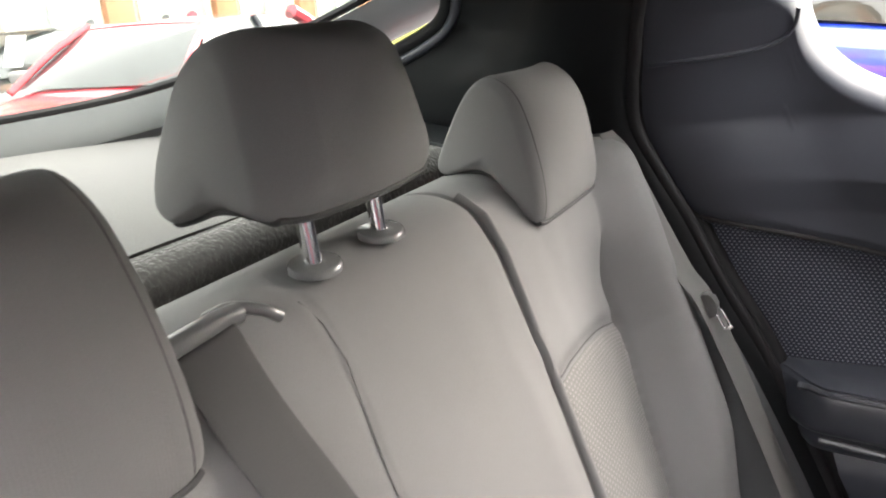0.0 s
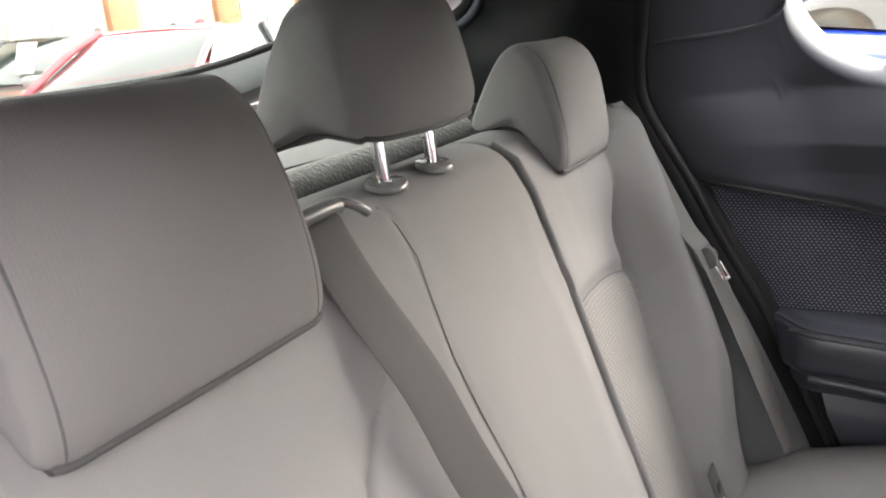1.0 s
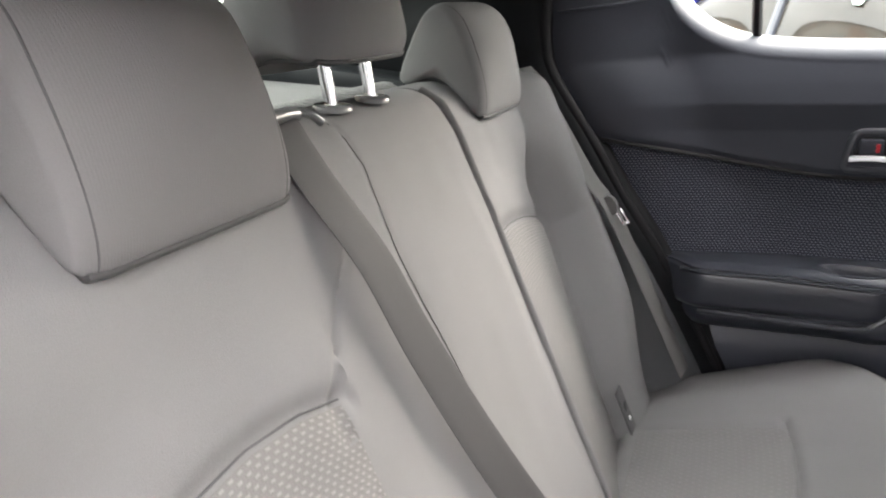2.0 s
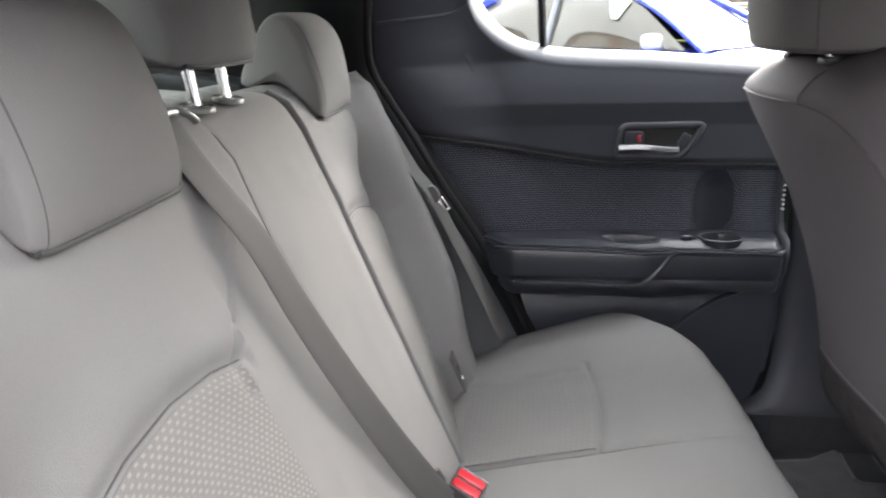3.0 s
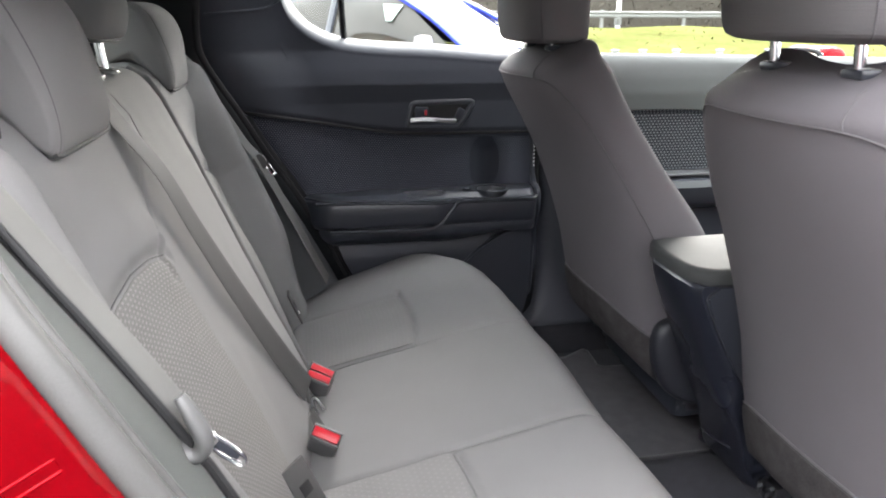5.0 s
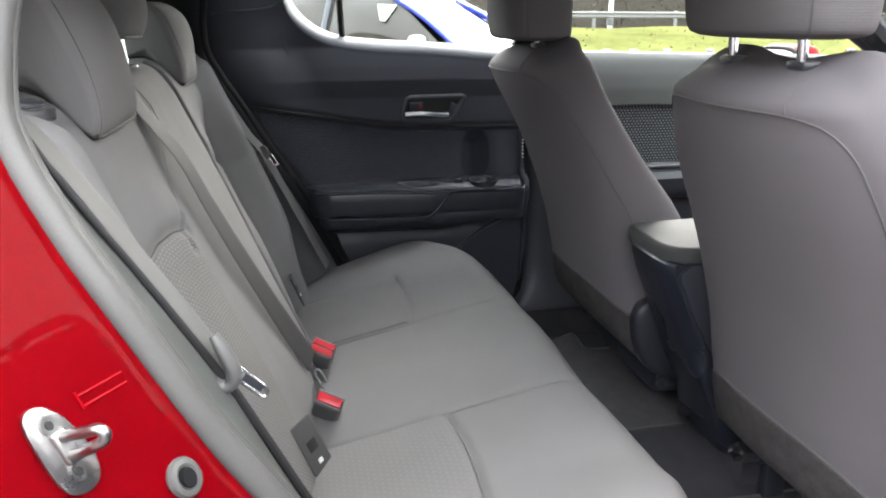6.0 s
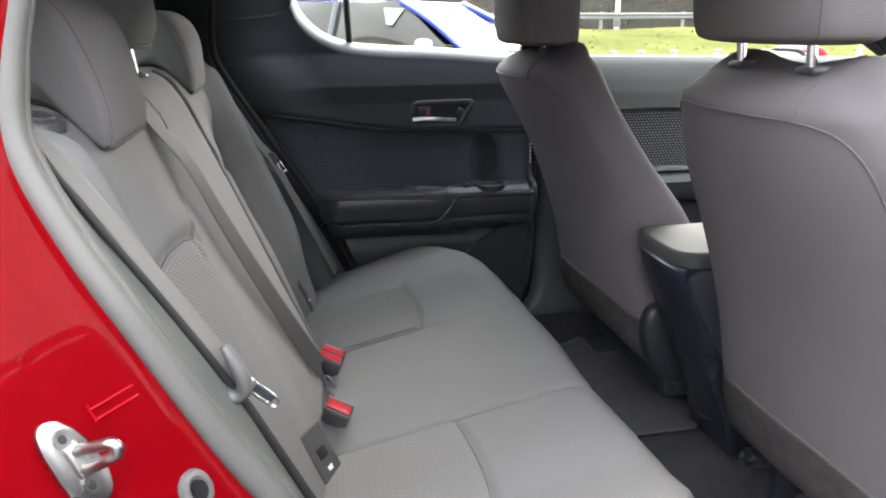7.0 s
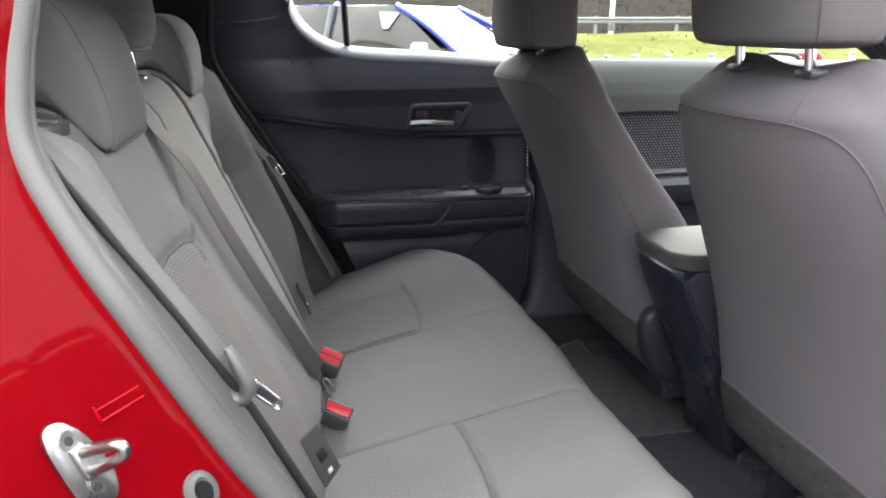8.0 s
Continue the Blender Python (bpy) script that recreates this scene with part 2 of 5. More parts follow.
def rbox(sx, sy, sz, bevel=0.004, m=None, seg=2):
    bm = bmesh.new()
    bmesh.ops.create_cube(bm, size=1.0, matrix=Matrix.Diagonal((sx, sy, sz, 1)))
    if bevel:
        bmesh.ops.bevel(bm, geom=list(bm.edges), offset=bevel, segments=seg, profile=0.5, affect="EDGES")
    if m is not None:
        bmesh.ops.transform(bm, matrix=m, verts=bm.verts)
    return bm


def cyl(r, h, m=None, seg=24, r2=None):
    bm = bmesh.new()
    bmesh.ops.create_cone(bm, cap_ends=True, segments=seg, radius1=r, radius2=r if r2 is None else r2, depth=h)
    bmesh.ops.bevel(bm, geom=[e for e in bm.edges if len(e.link_faces) == 2 and any(len(f.verts) > 4 for f in e.link_faces)], offset=min(r, h) * 0.15, segments=2, affect="EDGES")
    if m is not None:
        bmesh.ops.transform(bm, matrix=m, verts=bm.verts)
    return bm


def along(a, b):
    """A pose at the middle of a and b with its z axis along them."""
    a, b = Vector(a), Vector(b)
    return Matrix.Translation((a + b) / 2) @ (b - a).to_track_quat("Z", "Y").to_matrix().to_4x4()


def shell(front, back, nu, nv, uv=None):
    """A closed body between two surfaces given over the unit square, with uv in metres on its front."""
    bm = bmesh.new()
    F = [[bm.verts.new(front(i / nu, j / nv)) for j in range(nv + 1)] for i in range(nu + 1)]
    B = [[bm.verts.new(back(i / nu, j / nv)) for j in range(nv + 1)] for i in range(nu + 1)]
    lay = bm.loops.layers.uv.new("UVMap") if uv else None
    for i in range(nu):
        for j in range(nv):
            f = bm.faces.new((F[i][j], F[i + 1][j], F[i + 1][j + 1], F[i][j + 1]))
            if uv:
                for lp, (p, q) in zip(f.loops, ((i, j), (i + 1, j), (i + 1, j + 1), (i, j + 1))):
                    lp[lay].uv = uv(p / nu, q / nv)
            bm.faces.new((B[i][j], B[i][j + 1], B[i + 1][j + 1], B[i + 1][j]))
    rim = [(i, 0) for i in range(nu)] + [(nu, j) for j in range(nv)] + [(i, nv) for i in range(nu, 0, -1)] + [(0, j) for j in range(nv, 0, -1)]
    for (a, b), (c, d) in zip(rim, rim[1:] + rim[:1]):
        bm.faces.new((F[a][b], B[a][b], B[c][d], F[c][d]))
    return bm


def lerp(table, x):
    """A value between the rows of a small table of pairs."""
    xs, ys = zip(*table)
    return float(np.interp(x, xs, ys))


def smooth01(x):
    x = min(max(x, 0.0), 1.0)
    return x * x * (3 - 2 * x)


# ---- outside: ground, verge, building ----
def ground_sheet():
    def top(u, v):
        x, y = -60 + 140 * u, -60 + 160 * v
        return Vector((x, y, 0.0))
    ob = part("ground", shell(top, lambda u, v: top(u, v) - Vector((0, 0, 0.3)), 40, 40), M_ASPHALT)
    tagged(ob, "grey asphalt car park, dry", "ground", kind="structure")


def verge():
    def top(u, v):
        x, y = -30 + 90 * u, 10.5 + 11 * v
        h = 0.16 + 0.85 * smooth01((v - 0.05) / 0.9) + 0.10 * noise.noise((x * 0.35, y * 0.35, 0))
        return Vector((x, y, h))
    ob = part("grass_verge", shell(top, lambda u, v: Vector((top(u, v).x, top(u, v).y, -0.05)), 120, 24), M_GRASS)
    tagged(ob, "sunlit green and yellow grass verge beyond the car park", "grass", kind="stuff")
    bm = bmesh.new()
    for _ in range(900):
        x, v = random.uniform(2, 24), random.random() ** 1.5
        p = top((x + 30) / 90, v)
        h, a = random.uniform(0.03, 0.09), random.uniform(0, math.pi)
        d = Vector((math.cos(a), math.sin(a), 0)) * random.uniform(0.01, 0.035)
        lean = Vector((random.uniform(-.1, .1), random.uniform(-.1, .1), h))
        vs = [bm.verts.new(q) for q in (p - d, p + d, p + lean)]
        bm.faces.new(vs)
    tuft = part("grass_tufts", bm, M_TUFT)
    tagged(tuft, "yellowing tufts of long grass on the verge", "grass", kind="stuff")


def guard_rail():
    rail = thing("guard_rail", "galvanised steel crash barrier along the road behind the verge", "barrier", (0, 22, 0.98))
    wave = [(0, 0), (.03, .03), (.03, .08), (0, .11), (0, .16), (.03, .19), (.03, .24), (0, .27)]
    wave = [(a, b * 0.75) for a, b in wave]
    prof = wave + [(a - 0.006, b) for a, b in reversed(wave)]
    loops = [[Vector((x, -a, 0.35 + b)) for a, b in prof] for x in (-10, 10, 20, 34)]
    part("beam", skin(loops), M_GALV, rail)
    for k in range(14):
        part("post", rbox(0.1, 0.08, 2.0, 0.01, pose(-8 + 3 * k, 0.06, -0.40)), M_GALV, rail)


def hedge_bank():
    bm = bmesh.new()
    for _ in range(9000):
        x, y, z = random.uniform(-6, 48), random.uniform(32.9, 33.5), random.random() ** 0.8 * 4.7
        s = random.uniform(0.03, 0.09)
        q = Euler((random.uniform(0, 3), random.uniform(0, 3), random.uniform(0, 3))).to_matrix()
        vs = [bm.verts.new(Vector((x, y, z)) + q @ Vector(c) * s) for c in ((-1, -.5, 0), (1, -.5, .2), (.8, .6, 0), (-.7, .5, -.2))]
        bm.faces.new(vs)
    ob = part("far_hedge", bm, M_HEDGE, smooth=False)
    tagged(ob, "brown and olive winter hedge behind the road", "hedge", kind="stuff")
    back = part("hedge_bank", rbox(70, 3, 4.6, 0.4, pose(20, 35, 2.2)), M_HEDGE)
    tagged(back, "brown earth bank behind the hedge", "bank", kind="structure")


def marker_posts():
    base = thing("marker_post", "short white painted timber post at the edge of the grass", "post", (3.4, 9.6, 0), group="white posts along the verge")
    part("post", rbox(0.09, 0.09, 0.80, 0.02, pose(0, 0, 0.40)), M_POST, base)
    part("cap", rbox(0.105, 0.105, 0.04, 0.01, pose(0, 0, 0.81)), M_POST, base)
    for x in (3.9, 4.4, 4.9, 5.37, 5.95, 6.72, 7.6, 8.5, 9.4):
        copy_thing(base, pose(x, 9.6, 0))


def road_pole():
    p = thing("street_pole", "pale painted steel pole beside the crash barrier", "street pole", (10.87, 22.7, 0.2))
    part("shaft", tube([(0, 0, -.2), (0, 0, 3), (0, 0, 7)], lambda k: .085 - .03 * k, 14), M_WHITE, p)
    part("collar", cyl(.12, .25, pose(0, 0, 1.0)), M_GALV, p)



def building():
    b = thing("showroom_building", "pale rendered building with brick piers and white window frames", "building", (-15, 6, 0))
    part("wall", rbox(0.3, 40, 6, 0.02, pose(0, 0, 3)), M_RENDER, b)
    part("roof", rbox(2.0, 41, 0.3, 0.05, pose(0.2, 0, 6.15)), M_GALV, b)
    for k in range(12):
        y = -18 + 3.2 * k
        part("pier", rbox(0.3, 0.7, 6, 0.02, pose(0.2, y, 3)), M_BRICK, b)
        w = part("window", rbox(0.08, 2.0, 2.6, 0.02, pose(0.17, y + 1.6, 1.7)), M_PALEGLASS, b)
        part("window_frame", joined(*[rbox(0.1, 0.09, 2.6, 0.01, pose(0.22, y + 1.6 + o, 1.7)) for o in (-1, 0, 1)]), M_WHITE, w)


# Unseen wall added to darken the jamb's reflections and the light from this side.
def reflection_wall():
    w = part("unseen_wall", rbox(40, 0.4, 5.5, 0.05, pose(2, -11, 2.75)), M_UNSEENWALL)
    tagged(w, "unseen plain grey wall that cuts light and reflections from this side", "building", kind="structure")


M_UNSEENWALL = mat("unseen_wall_grey", (0.22, 0.23, 0.24), 0.7, vary=0.1, scale=1, grain=20, bump=0.1)
reflection_wall()
M_TUFT = mat("dry_grass", (0.095, 0.076, 0.030), 0.9, vary=0.4, scale=1.2, grain=8, bump=0, spec=0.0)
M_GALV = mat("galvanised_steel", (0.11, 0.11, 0.105), 0.6, 0.2, vary=0.2, scale=3, grain=40, bump=0.1)
M_HEDGE = mat("hedge_leaves", (0.056, 0.050, 0.042), 0.9, vary=0.2, scale=0.7, grain=9, bump=0, spec=0.0)
M_WHITE = mat("white_paint", (0.75, 0.75, 0.73), 0.5, vary=0.12, scale=5, grain=60, bump=0.1)
# Greyer than M_WHITE, lowered until the posts stop rendering too bright.
M_POST = mat("dull_post_paint", (0.20, 0.20, 0.18), 0.7, vary=0.2, scale=5, grain=60, bump=0.2)
M_RENDER = mat("pale_render", (0.62, 0.58, 0.5), 0.85, vary=0.12, scale=1, grain=60, bump=0.3)
M_BRICK = mat("brick_orange", (0.40, 0.20, 0.11), 0.85, vary=0.3, scale=3, grain=30, bump=0.4)
M_CARGLASS = mat("dark_car_glass", (0.02, 0.025, 0.025), 0.04, vary=0.05, grain=3, bump=0, coat=0.25, rvary=0.01)
# Pale base colour puts the sky's reflection into the building's panes.
M_PALEGLASS = mat("sky_toned_glass", (0.30, 0.33, 0.31), 0.15, vary=0.25, scale=0.8, grain=3, bump=0)
M_SIDEGLASS = mat("brownish_car_glass", (0.030, 0.028, 0.024), 0.06, vary=0.4, scale=2, grain=3, bump=0, spec=0.3, rvary=0.01)
M_TYRE = mat("tyre_rubber", (0.02, 0.02, 0.021), 0.8, grain=200)
ground_sheet()
verge()
guard_rail()
hedge_bank()
marker_posts()
road_pole()
building()


def car(name, label, paint, m, s=1.0, glazing=None):
    """A parked five-door car: body, roof, pillars, panes, mirrors and wheels; it heads along its own x."""
    c = thing(name, label, "car", group="cars parked outside")
    hx = [(-2.1, .62, .45, .80), (-2.0, .80, .30, 1.0), (-1.6, .86, .24, 1.04), (-.8, .89, .2, 1.02), (0, .89, .2, 1.0), (.8, .88, .2, .98), (1.0, .87, .2, .96), (1.5, .84, .22, .88), (1.9, .76, .27, .76), (2.08, .6, .38, .66)]
    loops = []
    for x, w, z0, z1 in hx:
        lp = []
        for k in range(32):
            a = 2 * math.pi * k / 32
            cy, cz = math.cos(a), math.sin(a)
            lp.append(Vector((x, w * math.copysign(abs(cy) ** 0.4, cy), (z0 + z1) / 2 + (z1 - z0) / 2 * math.copysign(abs(cz) ** 0.45, cz))))
        loops.append(lp)
    part("body", skin(loops), paint, c)
    bl = [(1.02, .70, .97), (.30, .57, 1.40), (-1.15, .55, 1.42), (-1.75, .66, 1.04)]
    (x0, w0, z0), (x1, w1, z1), (x2, w2, z2), (x3, w3, z3) = bl
    rows = [(x1 + .06, w1 * .98, z1 - .03), (x1 - .15, w1, z1 - .006), (-.4, w1 + .01, z1 + .006), (x2 + .2, w2, z2 - .004), (x2 - .1, w2 * .96, z2 - .03)]
    loops = []
    for x, w, z in rows:
        loops.append([Vector((x, w * t, z + .018 * (1 - t * t))) for t in np.linspace(-1, 1, 9)] + [Vector((x, w * t, z - .015)) for t in np.linspace(1, -1, 9)])
    part("roof", skin(loops), paint, c)

    def pane(pn, q, parent=c):
        q = [Vector(p) for p in q]
        mid = sum(q, Vector()) / len(q)
        nn = (q[1] - q[0]).cross(q[2] - q[0]).normalized()

        def f(u, v):
            p = q[0].lerp(q[1], u).lerp(q[3].lerp(q[2], u), v)
            bulge = .05 * 16 * u * (1 - u) * v * (1 - v)
            return p + nn * (bulge if nn.dot(mid - Vector((-.4, 0, 1))) > 0 else -bulge)
        return part(pn, shell(f, lambda u, v: mid + (f(u, v) - mid) * .97 - (mid - Vector((-.4, 0, 1.1))).normalized() * .03, 8, 8), glazing or M_CARGLASS, parent)
    pane("windscreen", [(x0, -w0, z0), (x0, w0, z0), (x1, w1, z1), (x1, -w1, z1)])
    pane("rear_window", [(x3, w3, z3), (x3, -w3, z3), (x2, -w2, z2), (x2, w2, z2)])
    for s1 in (-1, 1):
        pane("front_side_window", [(x0 - .1, s1 * (w0 + .07), z0), (-.35, s1 * .76, .99), (-.35, s1 * (w1 + .01), z1), (x1, s1 * w1, z1)])
        pane("rear_side_window", [(-.42, s1 * .76, .99), (x3 + .15, s1 * (w3 + .05), z3), (x2, s1 * w2, z2), (-.42, s1 * (w1 + .01), z1)])
        part("front_pillar", tube(catmull([(x0 + .05, s1 * (w0 + .05), z0 - .02), (.66, s1 * (.655), 1.22), (x1, s1 * (w1 + .01), z1 - .005)], 6), .028, 8), paint, c)
        part("middle_pillar", tube([(-.385, s1 * .775, .97), (-.385, s1 * (w1 + .02), z1)], .035, 8), M_GLOSSY, c)
        part("rear_pillar", tube(catmull([(x3 + .02, s1 * (w3 + .04), z3 - .03), (-1.5, s1 * .625, 1.25), (x2, s1 * (w2 + .01), z2)], 6), .07, 8), paint, c)
        mi = part("door_mirror", rbox(.11, .17, .11, .035, pose(.74, s1 * .95, 1.04)), M_MIRROR, c)
        part("mirror_arm", tube([(.74, s1 * .8, .98), (.74, s1 * .92, 1.01)], .025, 8), M_GLOSSY, mi)
        for wx in (1.28, -1.32):
            wh = part("wheel", tube([Vector((wx + .27 * math.cos(a), s1 * .82, .31 + .27 * math.sin(a))) for a in np.linspace(0, 2 * math.pi, 28, endpoint=False)], .085, 10, closed=True), M_TYRE, c)
            part("rim", cyl(.2, .14, pose(wx, s1 * .83, .31, 90, 0, 0)), M_GALV, wh)
    c.matrix_world = m @ Matrix.Diagonal((s, s, s, 1))
    return c


def paint_of(name, col):
    return mat(name, col, 0.35, 0.2, vary=0.04, scale=2, grain=900, bump=0.0, coat=1.0, rvary=0.03)


M_MIRROR = paint_of("silver_mirror_cap", (0.22, 0.225, 0.23))
car("blue_car", "bright blue hatchback parked beside, sky on its windscreen", paint_of("blue_paint", (0.012, 0.035, 0.42)), pose(1.10, 6.22, 0, 0, 0, -40), 1.05, M_SIDEGLASS)
car("red_parked_car", "red hatchback parked nose-on behind the rear window", paint_of("parked_red_paint", (0.5, 0.01, 0.03)), pose(-5.07, 3.84, 0, 0, 0, -75))
car("black_parked_car", "black car parked beyond the red one with a price sheet", paint_of("black_paint", (0.015, 0.015, 0.017)), pose(-7.67, 4.45, 0, 0, 0, -75))
tag_u, tag_n = Vector((.82, -.57, 0)), Vector((-.45, -.66, .60)).normalized()
tag_v = tag_n.cross(tag_u).normalized()
card = part("price_card", prism([(-.11, .09), (.10, .08), (.03, -.10), (-.03, -.09)], lambda u, v, d: Vector((.86, 5.50, 1.33)) + tag_u * u + tag_v * v + tag_n * (.012 + d), 0, .004), mat("pale_green_card", (0.22, 0.29, 0.25), 0.6, vary=0.05, grain=60, bump=0))
tagged(card, "blank pale green card in the blue car's side window", "card")
sheet = part("price_sheet", rbox(0.24, 0.006, 0.32, 0.002, pose(-7.2, 3.66, 1.21, -25, 0, 15)), M_LABEL)
tagged(sheet, "blank white price sheet behind the black car's windscreen", "paper sheet")

# ---- the car's shell: aperture line, shared by both rear door openings ----
APERTURE = [(.30, .67, .36), (.20, .67, .42), (.15, .667, .55), (.114, .665, .643), (.011, .655, .846), (-.06, .65, .96), (-.12, .64, 1.07), (-.16, .625, 1.14),
            (-.19, .605, 1.205), (-.192, .585, 1.26), (-.185, .567, 1.31), (-.178, .552, 1.36), (-.16, .54, 1.405), (-.09, .53, 1.435), (.1, .53, 1.45), (.45, .53, 1.455)]


def side(p, s):
    return Vector((p[0], s * p[1], p[2]))


def floor_and_roof():
    def fl(u, v):
        x, y = -.1 + 2.2 * u, -.74 + 1.48 * v
        t = math.exp(-((y / 0.11) ** 4)) * .07
        return Vector((x, y, .325 + t + .02 * smooth01((x - .3) / -.1)))
    ob = part("floor", shell(fl, lambda u, v: fl(u, v) - Vector((0, 0, .05 + .07 * math.exp(-((-.74 + 1.48 * v) / .11) ** 4))), 44, 60), M_CARPET)
    tagged(ob, "black carpeted car floor with a low tunnel", "floor", kind="structure")

    def rf(u, v):
        x, y = -.42 + 1.75 * u, -.56 + 1.12 * v
        return Vector((x, y, 1.50 - .055 * (y / .56) ** 2 - .05 * (2 * u - 1) ** 2))
    ob = part("ceiling", shell(rf, lambda u, v: rf(u, v) + Vector((0, 0, .02)), 24, 16), M_HEAD)
    tagged(ob, "dark grey cloth headliner of the car", "ceiling", kind="structure")
    ob = part("roof_panel", shell(lambda u, v: rf(u, v) + Vector((0, 0, .03)), lambda u, v: rf(u, v) + Vector((0, 0, .045)), 24, 16), M_PAINT)
    tagged(ob, "red painted car roof panel", "car roof", kind="structure")


def jamb(s):
    """Red painted door jamb and quarter panel behind the rear door opening."""
    A = catmull(APERTURE[1:14], 6)
    rows = [(-.004, .052, -.01), (-.014, .060, 0), (-.034, .076, 0), (-.052, .088, 0), (-.057, .096, 0), (-.062, .101, 0), (-.085, .117, 0), (-.102, .132, 0), (-.107, .141, 0), (-.113, .149, 0), (-.125, .165, 0), (-.16, .185, 0), (-.24, .20, 0), (-.5, .20, -.01), (-1.0, .12, -.02)]
    loops = []
    for dx, dy, dz in rows:
        top = 1.5 if dx > -.3 else 1.42 + .5 * dx
        loops.append([side((p.x + dx, p.y + dy + (.06 * (1.4 - p.z) * smooth01(-dx / .2)), min(p.z + dz, top - .02 * (1.5 - p.z))), s) for p in A])
    f = skin(loops, cap=False, ring=False)
    bmesh.ops.solidify(f, geom=f.faces[:], thickness=0.004)
    ob = part("quarter_panel", f, M_PAINT)
    return tagged(ob, "glossy red painted door jamb and rear quarter panel", "car body panel", kind="structure")


floor_and_roof()
jamb(-1)
jamb(1)


def seal_line(s, name, label, material, r, dx=0.0, dy=0.0, flat=1.0):
    A = catmull([(p[0] + dx, p[1] + dy, p[2]) for p in APERTURE], 8)
    ob = part(name, tube([side(p, s) for p in A], r, 10, flat=flat, side=(0.3, 1, 0)), material)
    return tagged(ob, label, "door seal", kind="structure")


seal_line(-1, "door_seal", "grey rubber seal round the open rear door opening", M_SEAL, .0135, dx=-.006, dy=.036)
seal_line(-1, "door_seal_lip", "thin grey rubber lip along the door seal", M_SEAL, .0055, dx=-.001, dy=.017)
seal_line(1, "far_door_seal", "black rubber seal behind the closed rear door", M_RUBBER, .012)
# Black filler added to close the open gap, standing in for its darkness.
seal_line(1, "far_door_gap_filler", "black filler in the gap behind the closed rear door", M_RUBBER, .024, dx=-.004, dy=.030)


def pillar_trim(s):
    """Inner trim from the door seal back past the seat and up the rear pillar."""
    A = catmull(APERTURE[1:14], 6)
    rows = ([] if s < 0 else [(.004, -.002), (-.004, -.016), (-.02, -.026)]) + [(-.05, -.033), (-.085, -.036), (-.15, -.038), (-.25, -.035), (-.40, -.020), (-.60, -.030), (-.80, -.05)]
    END = [(1.0, -.95), (1.22, -.90), (1.27, -.74), (1.30, -.62), (1.347, -.505), (1.40, -.462), (1.45, -.44)]

    def trim_pt(p, dx, dy):
        far = lerp(END, p.z)
        x = p.x + dx if dx > -.09 else p.x - .085 + (far - p.x + .085) * min(max((-dx - .085) / .715, 0), 1)
        k = smooth01((-dx - .085) / .5)
        return side((x, (p.y + dy) * (1 - k) + k * lerp([(1.0, .60), (1.25, .60), (1.32, .595), (1.40, .575), (1.45, .55)], p.z), p.z), s)
    loops = [[trim_pt(p, dx, dy) for p in A] for dx, dy in rows]
    f = skin(loops, cap=False, ring=False)
    bmesh.ops.solidify(f, geom=f.faces[:], thickness=0.004)
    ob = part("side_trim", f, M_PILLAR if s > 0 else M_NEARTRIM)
    tagged(ob, "dark green-grey plastic trim beside the rear seat", "car trim", kind="structure")


# The same moulding as M_PILLAR's side, coloured lighter for the open door's light.
M_NEARTRIM = mat("grey_green_lit_trim", (0.044, 0.050, 0.047), 0.75, spec=0.3, vary=0.12, scale=4, grain=800, bump=0.25)
pillar_trim(1)
pillar_trim(-1)


PAD_EDGE = [(.60, .105), (.70, .058), (.84, -.008), (.949, -.058), (.999, -.086), (1.045, -.112), (1.086, -.136), (1.125, -.160), (1.169, -.185), (1.21, -.205)]


def side_pad_far():
    """Fixed cloth pad between the folding backrest and the closed door."""
    A = [p for p in catmull(APERTURE[2:9], 6)]
    far = ((-.02, -.022), (-.026, -.034), (-.036, -.046), (-.048, -.058), (-.064, -.068), (-.10, -.078), (-.15, -.082))
    f = skin([[side((p.x + dx, p.y + dy, p.z), 1) for p in A] for dx, dy in far], cap=False, ring=False)
    bmesh.ops.solidify(f, geom=f.faces[:], thickness=0.01)
    tagged(part("side_pad", f, M_FARPAD), "dark grey-green padded panel beside the backrest", "car trim", kind="structure")


